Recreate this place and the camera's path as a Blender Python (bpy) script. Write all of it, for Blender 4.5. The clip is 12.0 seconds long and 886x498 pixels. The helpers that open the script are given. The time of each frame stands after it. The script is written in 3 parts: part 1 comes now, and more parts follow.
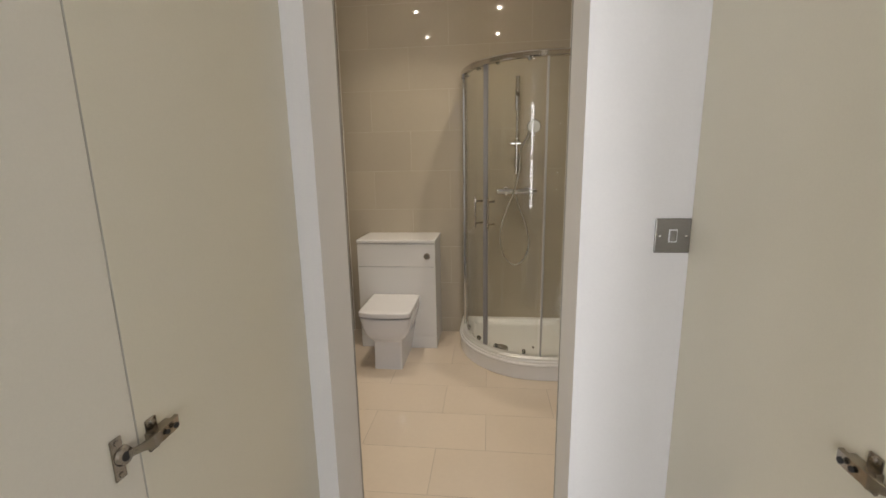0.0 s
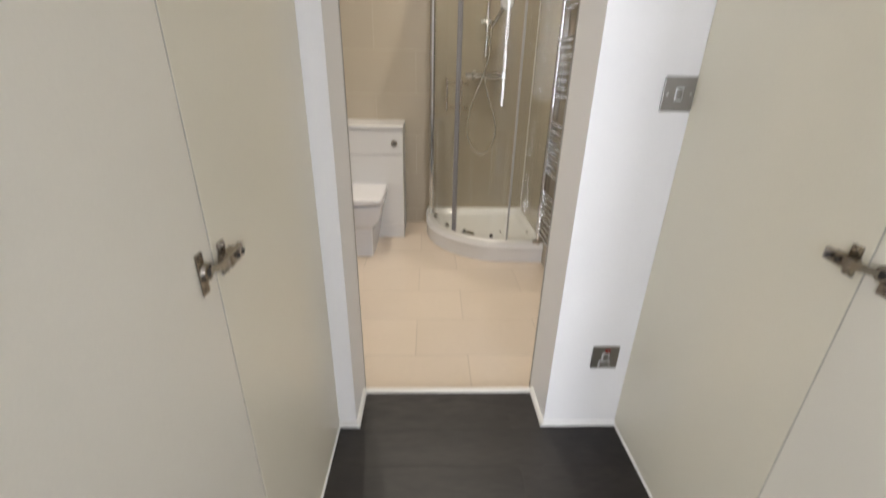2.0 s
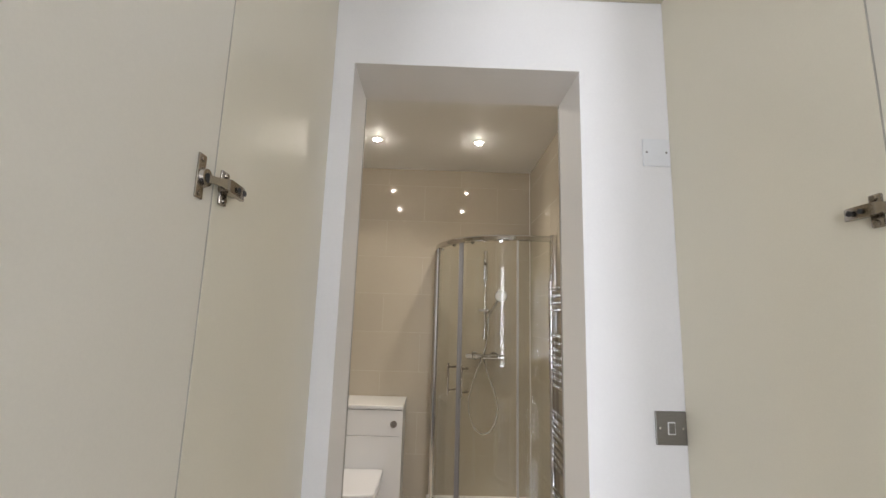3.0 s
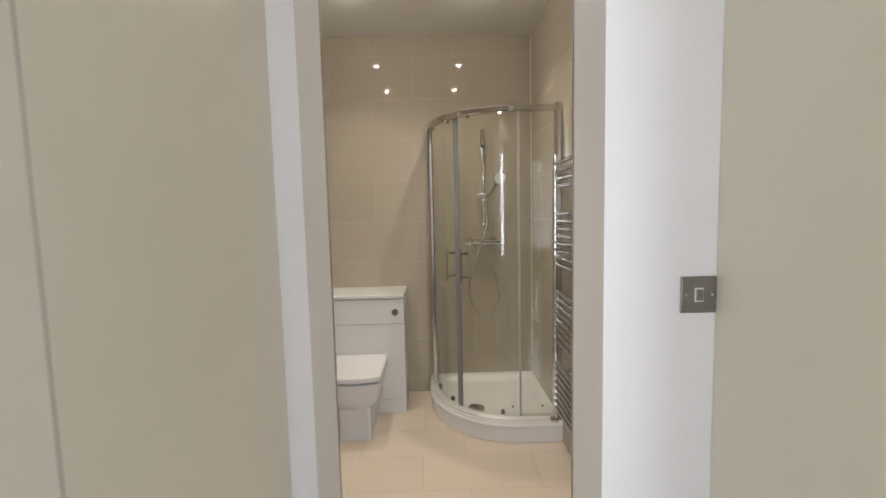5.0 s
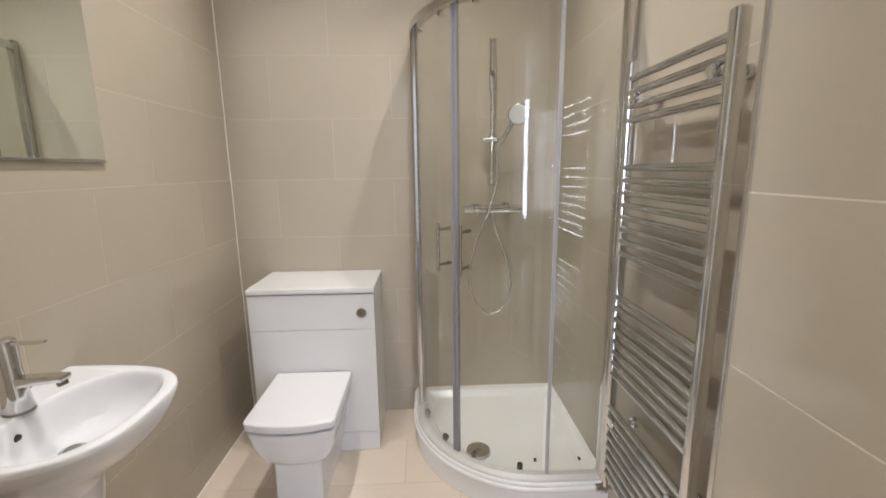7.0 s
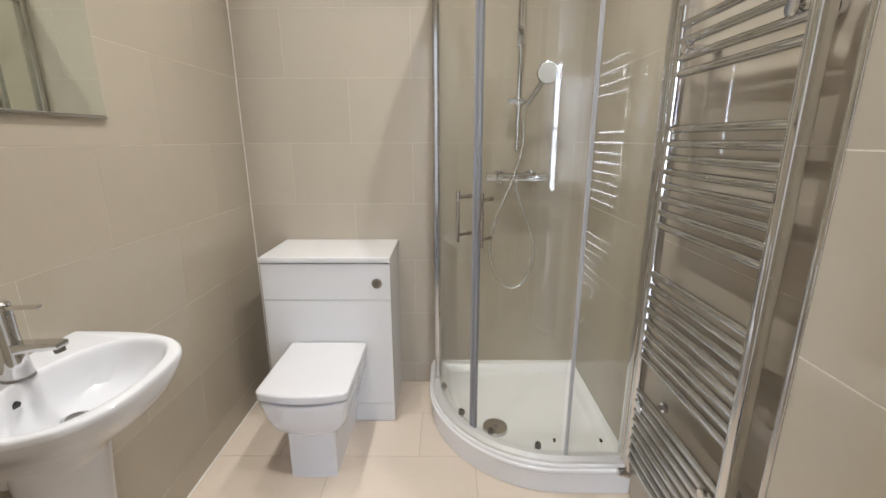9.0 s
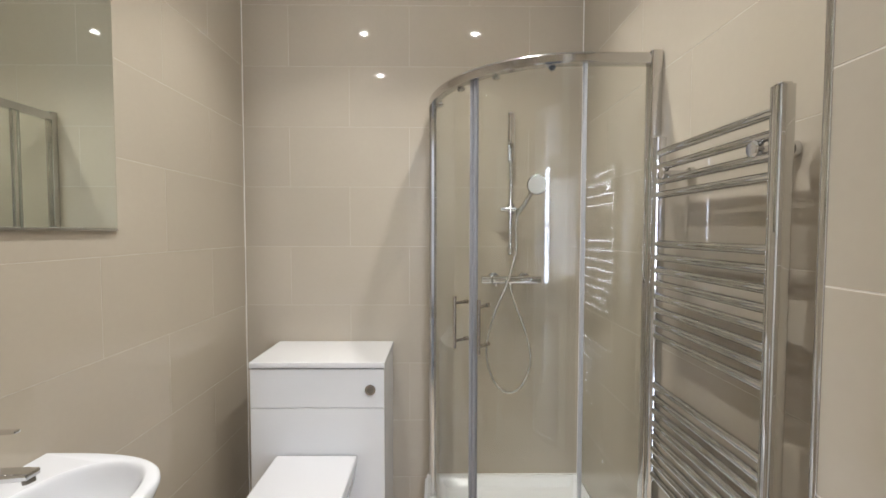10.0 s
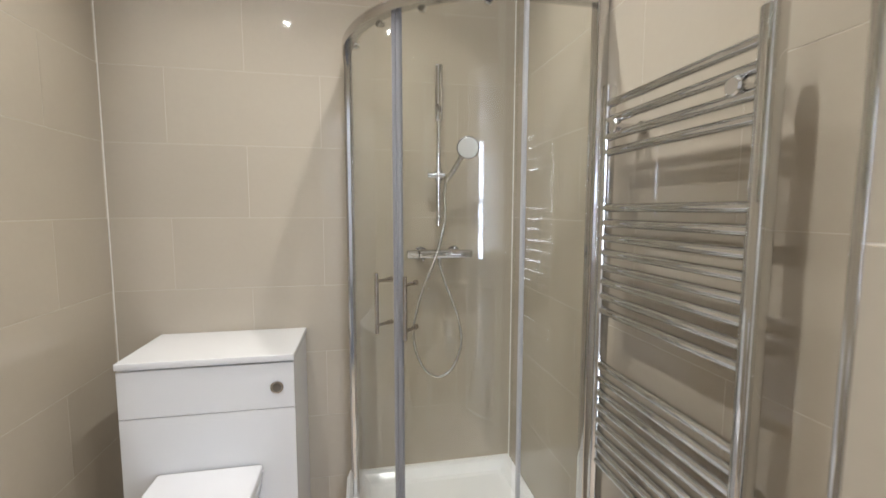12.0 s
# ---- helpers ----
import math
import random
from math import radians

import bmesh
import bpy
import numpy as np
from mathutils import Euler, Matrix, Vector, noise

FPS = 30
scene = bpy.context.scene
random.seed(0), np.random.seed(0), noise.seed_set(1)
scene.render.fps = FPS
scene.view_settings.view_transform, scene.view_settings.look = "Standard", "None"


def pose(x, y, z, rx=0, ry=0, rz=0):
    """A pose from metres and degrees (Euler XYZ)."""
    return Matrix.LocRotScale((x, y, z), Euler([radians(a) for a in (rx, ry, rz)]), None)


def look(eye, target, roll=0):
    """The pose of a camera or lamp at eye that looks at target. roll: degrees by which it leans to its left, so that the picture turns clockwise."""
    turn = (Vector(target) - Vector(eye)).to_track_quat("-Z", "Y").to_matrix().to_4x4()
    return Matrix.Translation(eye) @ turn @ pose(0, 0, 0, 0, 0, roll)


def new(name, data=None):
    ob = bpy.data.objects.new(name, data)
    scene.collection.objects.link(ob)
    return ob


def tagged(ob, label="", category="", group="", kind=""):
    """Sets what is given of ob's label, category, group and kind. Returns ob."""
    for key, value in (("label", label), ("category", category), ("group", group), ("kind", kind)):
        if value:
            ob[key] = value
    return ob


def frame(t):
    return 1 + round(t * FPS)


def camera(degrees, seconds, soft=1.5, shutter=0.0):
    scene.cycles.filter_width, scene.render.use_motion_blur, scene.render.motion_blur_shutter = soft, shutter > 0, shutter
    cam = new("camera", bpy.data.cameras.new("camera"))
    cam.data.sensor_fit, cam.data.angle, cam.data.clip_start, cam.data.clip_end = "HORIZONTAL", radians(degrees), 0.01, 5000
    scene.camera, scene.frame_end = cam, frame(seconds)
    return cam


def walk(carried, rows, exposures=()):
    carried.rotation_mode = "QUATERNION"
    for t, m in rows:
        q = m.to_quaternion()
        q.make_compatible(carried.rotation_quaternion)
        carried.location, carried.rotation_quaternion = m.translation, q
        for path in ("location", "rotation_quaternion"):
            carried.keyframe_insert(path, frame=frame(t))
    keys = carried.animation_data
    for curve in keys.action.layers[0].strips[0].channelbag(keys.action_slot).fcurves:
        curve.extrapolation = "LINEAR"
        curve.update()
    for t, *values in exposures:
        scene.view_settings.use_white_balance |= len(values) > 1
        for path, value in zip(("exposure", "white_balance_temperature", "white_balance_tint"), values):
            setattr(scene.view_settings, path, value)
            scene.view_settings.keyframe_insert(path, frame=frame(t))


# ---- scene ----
cam = camera(93.0, 12.0, shutter=0.45)
PATH = [
    (0, (0.168, 0.171, 1.294), (-0.048, 2.122, 0.909), -1.0),
    (0.5, (0.082, 0.164, 1.286), (-0.003, 2.114, 0.851), -1.3),
    (0.7, (0.043, 0.149, 1.258), (0.006, 2.071, 0.731), -0.5),
    (1, (-0.007, 0.119, 1.189), (0.02, 1.948, 0.379), 1.3),
    (1.2, (-0.024, 0.106, 1.159), (0.030, 1.871, 0.195), 2.0),
    (1.4, (-0.030, 0.101, 1.145), (0.040, 1.818, 0.119), 2.5),
    (1.5, (-0.031, 0.1, 1.144), (0.041, 1.82, 0.126), 2.6),
    (2, (-0.023, 0.104, 1.181), (0.043, 1.932, 0.374), 1.2),
    (2.3, (-0.013, 0.106, 1.246), (0.043, 2.058, 0.818), 1.2),
    (2.5, (-0.016, 0.098, 1.311), (0.034, 2.094, 1.207), 1.7),
    (2.7, (-0.014, 0.084, 1.369), (0.021, 2.075, 1.552), 1.7),
    (3, (-0.015, 0.082, 1.388), (0.013, 2.056, 1.709), 1.7),
    (3.5, (-0.012, 0.131, 1.35), (0.026, 2.125, 1.21), -2.1),
    (3.7, (-0.008, 0.142, 1.348), (0.035, 2.136, 1.203), -2.5),
    (5.3, (0.028, 0.416, 1.315), (0.045, 2.409, 1.146), -0.7),
    (5.5, (0.07, 0.538, 1.319), (0.028, 2.533, 1.178), -0.6),
    (6, (0.081, 0.779, 1.311), (0.063, 2.777, 1.206), -1.3),
    (6.5, (0.046, 1.051, 1.332), (0.128, 3.045, 1.199), -1.5),
    (7, (0.033, 1.223, 1.307), (0.112, 3.186, 0.935), -0.7),
    (7.5, (0.024, 1.286, 1.299), (0.026, 3.23, 0.831), -0.2),
    (7.7, (0.041, 1.302, 1.304), (0.031, 3.218, 0.731), -0.4),
    (9.3, (0.031, 1.32, 1.276), (0.017, 3.271, 0.835), -0.1),
    (9.5, (0.027, 1.314, 1.313), (0.024, 3.293, 1.026), 0.1),
    (10, (0.022, 1.31, 1.339), (0.04, 3.308, 1.257), 0.1),
    (10.5, (0.03, 1.323, 1.342), (0.119, 3.321, 1.326), 0.2),
    (11, (0.041, 1.359, 1.34), (0.295, 3.343, 1.379), 0.8),
    (11.5, (0.054, 1.428, 1.326), (0.404, 3.396, 1.275), 0.1),
    (12, (0.039, 1.535, 1.299), (0.414, 3.491, 1.114), 0.1),
]
walk(cam, [(t, look(eye, target, roll)) for t, eye, target, roll in PATH],
     [(0.0, -0.68, 6850, 10), (0.5, -0.45, 6550, 10), (1.0, -0.52, 6550, 10), (1.5, -0.30, 6450, 10), (2.0, -0.27, 6400, 10), (2.5, -0.29, 6350, 10), (3.0, -0.42, 6400, 10),
      (3.7, -0.43, 6400, 10), (5.3, -0.45, 6500, 10), (5.5, -0.45, 6550, 10), (6.0, -0.52, 6750, 10), (6.5, -0.21, 6200, 10), (7.0, 0.07, 5830, 11), (7.7, 0.07, 5780, 12),
      (9.5, 0.12, 5700, 9), (12.0, 0.17, 5670, 9)])

# ---- world and light ----
world = bpy.data.worlds.new("sky")
scene.world = world
world.use_nodes = True
wn = world.node_tree
sky = wn.nodes.new("ShaderNodeTexSky")
sky.sky_type = "NISHITA"
sky.sun_disc = False
sky.sun_elevation, sky.sun_rotation = radians(35), radians(200)
wn.links.new(sky.outputs["Color"], wn.nodes["Background"].inputs["Color"])
wn.nodes["Background"].inputs["Strength"].default_value = 0.1

# room sizes, metres
XL, XR, YD, YB, ZC = -0.949, 0.735, 1.440, 3.422, 2.59   # bathroom faces
YT = 1.411                                               # where planks meet tiles
ZB = -0.036                                              # bathroom floor, a small step down
YF = 1.228                                               # hall face of the doorway wall
DL, DR, DH = -0.276, 0.392, 2.124                        # doorway
PL, PR, YS, ZP = -0.336, 0.65, 0.667, 2.36                # wardrobe sides, their front edge, its top
XN, YN = 0.554, 1.892                                     # boxed-in pipe wall beside the door
WX0, WX1, WY0 = -2.6, 2.2, -3.0                          # bedroom
LAMPS = [(-0.452, 2.832), (0.250, 2.832), (-0.452, 2.12), (0.250, 2.12)]
WARM, DAY = (1.0, 0.915, 0.78), (0.93, 0.965, 1.05)


def lamp(name, kind, loc, target, energy, color):
    data = bpy.data.lights.new(name, kind)
    data.energy, data.color = energy, color
    ob = new(name, data)
    ob.matrix_world = look(loc, target)
    return ob


for lx, ly in LAMPS:
    spot = lamp("downlight_beam", "SPOT", (lx, ly, ZC - 0.022), (lx, ly + 0.001, 0), 41, WARM)
    spot.data.spot_size, spot.data.spot_blend, spot.data.shadow_soft_size = radians(113), 1.0, 0.018
# the second, narrower lamp is an added light source, never in view
for wx, ww, watts in ((-1.39, 1.28, 130), (1.15, 0.58, 88)):
    day = lamp("window_daylight", "AREA", (wx, WY0 - 0.098, 1.45), (wx, 0, 1.40), watts, DAY)
    day.data.shape, day.data.size, day.data.size_y = "RECTANGLE", ww, 2.08


# ---- materials ----
def material(name, color, rough=0.5, metal=0.0, vary=0.06, scale=6.0, grain=0.0, grain_scale=90.0, bump=0.0,
             bump_scale=120.0, coat=0.0, per_object=0.0, rough_vary=0.08, stretch=(1, 1, 1), island=0.0, figure=0.0):
    m = bpy.data.materials.new(name)
    m.use_nodes = True
    nt = m.node_tree
    n, links = nt.nodes, nt.links
    p = n["Principled BSDF"]
    tc = n.new("ShaderNodeTexCoord")
    mp = n.new("ShaderNodeMapping")
    mp.inputs["Scale"].default_value = stretch
    shift_by, away = n.new("ShaderNodeMath"), n.new("ShaderNodeVectorMath")
    shift_by.operation, away.operation = "MULTIPLY", "ADD"
    shift_by.inputs[1].default_value = 23.0
    links.new(n.new("ShaderNodeObjectInfo").outputs["Random"], shift_by.inputs[0])
    links.new(tc.outputs["Object"], away.inputs[0])
    links.new(shift_by.outputs["Value"], away.inputs[1])
    links.new(away.outputs["Vector"], mp.inputs["Vector"])

    def noise_at(s, detail=4.0):
        t = n.new("ShaderNodeTexNoise")
        t.inputs["Scale"].default_value = s
        t.inputs["Detail"].default_value = detail
        links.new(mp.outputs["Vector"], t.inputs["Vector"])
        return t.outputs["Fac"]

    def around(fac, spread):
        r = n.new("ShaderNodeMapRange")
        r.inputs["From Min"].default_value, r.inputs["From Max"].default_value = 0.25, 0.75
        r.inputs["To Min"].default_value, r.inputs["To Max"].default_value = 1 - spread, 1 + spread
        links.new(fac, r.inputs["Value"])
        return r.outputs["Result"]

    value = around(noise_at(scale), vary)
    extra = []
    if grain:
        extra.append(around(noise_at(grain_scale, 6.0), grain))
    if figure:
        rings, turns, level = n.new("ShaderNodeMath"), n.new("ShaderNodeMath"), n.new("ShaderNodeMath")
        rings.operation, turns.operation, level.operation = "MULTIPLY", "SINE", "MULTIPLY_ADD"
        rings.inputs[1].default_value = 190.0
        links.new(noise_at(figure, 1.2), rings.inputs[0])
        links.new(rings.outputs["Value"], turns.inputs[0])
        where = n.new("ShaderNodeMapRange")
        where.inputs["From Min"].default_value, where.inputs["From Max"].default_value = 0.48, 0.66
        where.inputs["To Min"].default_value, where.inputs["To Max"].default_value = 0.06, 0.75
        links.new(noise_at(0.9, 1.0), where.inputs["Value"])
        links.new(turns.outputs["Value"], level.inputs[0])
        links.new(where.outputs["Result"], level.inputs[1])
        level.inputs[2].default_value = 1.0
        extra.append(level.outputs["Value"])
    if per_object or island:
        src = n.new("ShaderNodeObjectInfo").outputs["Random"] if per_object else n.new("ShaderNodeNewGeometry").outputs["Random Per Island"]
        r = n.new("ShaderNodeMapRange")
        spread = per_object or island
        r.inputs["To Min"].default_value, r.inputs["To Max"].default_value = 1 - spread, 1 + spread
        links.new(src, r.inputs["Value"])
        extra.append(r.outputs["Result"])
    for e in extra:
        mul = n.new("ShaderNodeMath")
        mul.operation = "MULTIPLY"
        links.new(value, mul.inputs[0])
        links.new(e, mul.inputs[1])
        value = mul.outputs["Value"]
    tint = n.new("ShaderNodeVectorMath")
    tint.operation = "SCALE"
    tint.inputs[0].default_value = color
    links.new(value, tint.inputs["Scale"])
    links.new(tint.outputs["Vector"], p.inputs["Base Color"])
    p.inputs["Metallic"].default_value = metal
    rr = n.new("ShaderNodeMapRange")
    rr.inputs["To Min"].default_value, rr.inputs["To Max"].default_value = rough * (1 - rough_vary), rough * (1 + rough_vary)
    links.new(noise_at(scale * 3), rr.inputs["Value"])
    links.new(rr.outputs["Result"], p.inputs["Roughness"])
    p.inputs["Coat Weight"].default_value = coat
    p.inputs["Coat Roughness"].default_value = 0.04
    if bump:
        b = n.new("ShaderNodeBump")
        b.inputs["Strength"].default_value = bump
        b.inputs["Distance"].default_value = 0.002
        links.new(noise_at(bump_scale, 5.0), b.inputs["Height"])
        links.new(b.outputs["Normal"], p.inputs["Normal"])
    return m


def glass_material(name, color, ior=1.45):
    """Thin clear glass: it lets light straight through, slightly tinted, and mirrors more at a slant."""
    m = bpy.data.materials.new(name)
    m.use_nodes = True
    n, links = m.node_tree.nodes, m.node_tree.links
    n.remove(n["Principled BSDF"])
    clear, gloss, mix, slant = (n.new("ShaderNode" + k) for k in ("BsdfTransparent", "BsdfGlossy", "MixShader", "LayerWeight"))
    clear.inputs["Color"].default_value = (*color, 1)
    gloss.inputs["Roughness"].default_value = 0.01
    slant.inputs["Blend"].default_value = 0.5
    power, scale = n.new("ShaderNodeMath"), n.new("ShaderNodeMath")
    power.operation, scale.operation = "POWER", "MULTIPLY_ADD"
    power.inputs[1].default_value = 5.0
    f0 = ((ior - 1) / (ior + 1)) ** 2
    scale.inputs[1].default_value, scale.inputs[2].default_value = 1 - f0, f0
    links.new(slant.outputs["Facing"], power.inputs[0])
    links.new(power.outputs["Value"], scale.inputs[0])
    links.new(scale.outputs["Value"], mix.inputs["Fac"])
    links.new(clear.outputs["BSDF"], mix.inputs[1])
    links.new(gloss.outputs["BSDF"], mix.inputs[2])
    links.new(mix.outputs["Shader"], n["Material Output"].inputs["Surface"])
    return m


def glow_material(name, color, strength):
    m = bpy.data.materials.new(name)
    m.use_nodes = True
    p = m.node_tree.nodes["Principled BSDF"]
    p.inputs["Base Color"].default_value = (0.8, 0.8, 0.8, 1)
    p.inputs["Emission Color"].default_value = (*color, 1)
    p.inputs["Emission Strength"].default_value = strength
    return m


WALL_TILE = material("beige_wall_tile", (0.436, 0.383, 0.306), 0.036, vary=0.025, scale=2.5, grain=0.012, grain_scale=60, bump=0.004, bump_scale=10, per_object=0.025)
FLOOR_TILE = material("cream_floor_tile", (0.70, 0.60, 0.495), 0.03, vary=0.03, scale=2.0, grain=0.015, grain_scale=45, bump=0.003, bump_scale=10, per_object=0.02)
GROUT = material("pale_grout", (0.53, 0.475, 0.395), 0.8, vary=0.1, scale=20, bump=0.1)
PALE_JOINT = material("white_joint", (0.66, 0.615, 0.54), 0.6, vary=0.06, scale=20, bump=0.05)
FLOOR_GROUT = material("floor_grout", (0.36, 0.30, 0.24), 0.8, vary=0.12, scale=20, bump=0.1)
SEALANT = material("white_sealant", (0.8, 0.78, 0.74), 0.4, vary=0.05, scale=15)
WHITE_PAINT = material("white_wall_paint", (0.815, 0.795, 0.778), 0.6, vary=0.015, scale=3, grain=0.012, grain_scale=150, bump=0.06, bump_scale=220)
CEILING_PAINT = material("ceiling_paint", (0.78, 0.77, 0.75), 0.55, vary=0.015, scale=2, bump=0.05, bump_scale=160)
WOODWORK = material("white_gloss_trim", (0.78, 0.77, 0.74), 0.3, vary=0.03, scale=12)
PANEL = material("cream_laminate", (0.744, 0.693, 0.564), 0.32, vary=0.02, scale=2, grain=0.015, grain_scale=300, bump=0.02, bump_scale=260)
DOOR_PANEL = material("pale_laminate_door", (0.756, 0.712, 0.611), 0.30, vary=0.02, scale=2, grain=0.015, grain_scale=300, bump=0.02, bump_scale=260)
PANEL_EDGE = material("laminate_edge", (0.47, 0.44, 0.37), 0.6)
PLANK = material("dark_wood_plank", (0.0172, 0.0137, 0.0126), 0.46, vary=0.36, scale=1.4, grain=0.75, grain_scale=30, bump=0.10, bump_scale=45, per_object=0.18, stretch=(0.6, 7, 7), figure=1.1)
SUBFLOOR = material("dark_joint", (0.012, 0.011, 0.010), 0.8)
CERAMIC = material("white_ceramic", (0.70, 0.70, 0.725), 0.06, vary=0.01, scale=4, coat=0.4)
SEAT_WHITE = material("white_seat_plastic", (0.69, 0.68, 0.69), 0.16, vary=0.01, scale=4)
GLOSS_WHITE = material("white_gloss_unit", (0.69, 0.68, 0.67), 0.14, vary=0.015, scale=4)
ACRYLIC = material("white_tray", (0.84, 0.83, 0.83), 0.14, vary=0.015, scale=5)
CHROME = material("chrome", (0.70, 0.70, 0.71), 0.045, metal=1.0, vary=0.03, scale=8)
RAD_CHROME = material("radiator_chrome", (0.66, 0.66, 0.66), 0.022, metal=1.0, vary=0.04, scale=10)
SATIN_ALU = material("polished_aluminium", (0.62, 0.61, 0.60), 0.13, metal=1.0, vary=0.04, scale=9, stretch=(1, 1, 0.2))
SILL_ALU = material("satin_sill", (0.76, 0.75, 0.73), 0.42, metal=0.45, vary=0.03, scale=9)
ROLLER = material("dark_roller", (0.20, 0.19, 0.18), 0.2, metal=0.9)
TRIM_GREY = material("dull_aluminium", (0.42, 0.40, 0.38), 0.4, metal=0.8)
STEEL = material("brushed_steel", (0.255, 0.24, 0.222), 0.30, metal=1.0, vary=0.06, scale=30, grain=0.08, grain_scale=200, stretch=(1, 1, 12))
HANDLE = material("bronze_nickel", (0.45, 0.41, 0.37), 0.25, metal=1.0)
HINGE = material("nickel_hinge", (0.36, 0.32, 0.27), 0.22, metal=1.0, vary=0.12, scale=60)
# near-black colour that paints the shade inside holes and gaps
RECESS_SHADE = material("painted_recess_shade", (0.02, 0.02, 0.02), 0.6)
SEAL = material("grey_seal", (0.26, 0.26, 0.28), 0.3, vary=0.05, scale=10)
SEAL_PALE = material("pale_seal", (0.44, 0.44, 0.45), 0.3, vary=0.05, scale=10)
PLASTIC = material("white_plastic", (0.78, 0.78, 0.78), 0.3)
RED = material("red_neon", (0.30, 0.015, 0.01), 0.3)
HOSE = material("silver_hose", (0.62, 0.61, 0.58), 0.25, metal=0.8, vary=0.12, scale=300)
SPRAY = material("pale_spray_face", (0.72, 0.72, 0.70), 0.35, vary=0.08, scale=160)
MIRROR = material("mirror_silver", (0.80, 0.84, 0.78), 0.005, metal=1.0, vary=0.0)
GLASS = glass_material("clear_glass", (0.976, 0.982, 0.968))
LENS = glow_material("lamp_lens", (1.0, 0.90, 0.78), 40.0)
LED = glow_material("lamp_core", (1.0, 0.92, 0.80), 1300.0)
WINDOW_GLOW = glow_material("sky_backdrop", (0.90, 0.95, 1.0), 1.2)


# ---- building blocks ----
ORIGIN = {}


def thing(name, base, label, category, group="", kind=""):
    ob = new(name)
    ob.location = base
    ob.empty_display_size = 0.05
    ORIGIN[ob.name] = Vector(base)
    return tagged(ob, label, category, group, kind)


def link_mesh(name, bm, mat, parent=None, smooth=True):
    me = bpy.data.meshes.new(name)
    bmesh.ops.recalc_face_normals(bm, faces=bm.faces)
    base = ORIGIN.get(parent.name, Vector()) if parent else Vector()
    if base.length:
        bmesh.ops.translate(bm, verts=bm.verts, vec=-base)
    for f in bm.faces:
        f.smooth = smooth
    if smooth:
        for e in bm.edges:
            if len(e.link_faces) == 2:
                bend = e.calc_face_angle(0)
                sizes = sorted(f.calc_area() for f in e.link_faces)
                if bend > 0.46 or (bend > 0.2 and sizes[1] > 15 * sizes[0]):
                    e.smooth = False
    bm.to_mesh(me)
    bm.free()
    me.materials.append(mat)
    ob = new(name, me)
    if parent:
        ob.parent = parent
        ORIGIN[ob.name] = base
    return ob


def part(name, bm, mat, parent, label=""):
    return tagged(link_mesh(name, bm, mat, parent), label)


def structure(name, bm, mat, label, category):
    return tagged(link_mesh(name, bm, mat), label, category, kind="structure")


def box(x0, x1, y0, y1, z0, z1, bevel=0.0, seg=2, bm=None):
    b = bmesh.new()
    bmesh.ops.create_cube(b, size=1.0)
    for v in b.verts:
        v.co = Vector(((x0, x1)[v.co.x > 0], (y0, y1)[v.co.y > 0], (z0, z1)[v.co.z > 0]))
    if bevel:
        bmesh.ops.bevel(b, geom=b.edges[:], offset=bevel, segments=seg, profile=0.5, affect="EDGES", clamp_overlap=True)
    return merge(bm, b)


def merge(bm, b):
    if bm is None:
        return b
    tmp = bpy.data.meshes.new("tmp")
    b.to_mesh(tmp)
    b.free()
    bm.from_mesh(tmp)
    bpy.data.meshes.remove(tmp)
    return bm


def loft(rings, cap=True, bm=None):
    """A skin over closed rings of points, all with the same count."""
    b = bm or bmesh.new()
    rows = [[b.verts.new(p) for p in ring] for ring in rings]
    for lo, hi in zip(rows, rows[1:]):
        for i in range(len(lo)):
            j = (i + 1) % len(lo)
            b.faces.new((lo[i], lo[j], hi[j], hi[i]))
    if cap:
        b.faces.new(rows[0][::-1])
        b.faces.new(rows[-1])
    return b


def rod(p0, p1, r0, r1=None, seg=16, bm=None, round_end=0.0):
    p0, p1 = Vector(p0), Vector(p1)
    d = (p1 - p0).normalized()
    seg = max(seg, 16)
    side = d.orthogonal().normalized()
    up = d.cross(side)
    r1 = r0 if r1 is None else r1
    stops = [(p0, r0), (p1, r1)]
    if round_end:
        stops = [(p0, r0 - round_end), (p0 + d * round_end, r0), (p1 - d * round_end, r1), (p1, r1 - round_end)]
    rings = [[c + r * (math.cos(a) * side + math.sin(a) * up) for a in (2 * math.pi * k / seg for k in range(seg))] for c, r in stops]
    return loft(rings, bm=bm)


def sweep(points, profile, closed_up=Vector((0, 0, 1)), bm=None):
    """A profile of (outward, up) offsets carried along a level path."""
    pts = [Vector(p) for p in points]
    rings = []
    for i, p in enumerate(pts):
        t = (pts[min(i + 1, len(pts) - 1)] - pts[max(i - 1, 0)]).normalized()
        out = t.cross(closed_up).normalized()
        rings.append([p + out * a + closed_up * b for a, b in profile])
    return loft(rings, bm=bm)


def tube(points, r, seg=16, bm=None):
    pts = [Vector(p) for p in points]
    rings = []
    side = None
    for i, p in enumerate(pts):
        t = (pts[min(i + 1, len(pts) - 1)] - pts[max(i - 1, 0)]).normalized()
        side = t.orthogonal().normalized() if side is None else (side - t * side.dot(t)).normalized()
        up = t.cross(side)
        rings.append([p + r * (math.cos(a) * side + math.sin(a) * up) for a in (2 * math.pi * k / seg for k in range(seg))])
    return loft(rings, bm=bm)


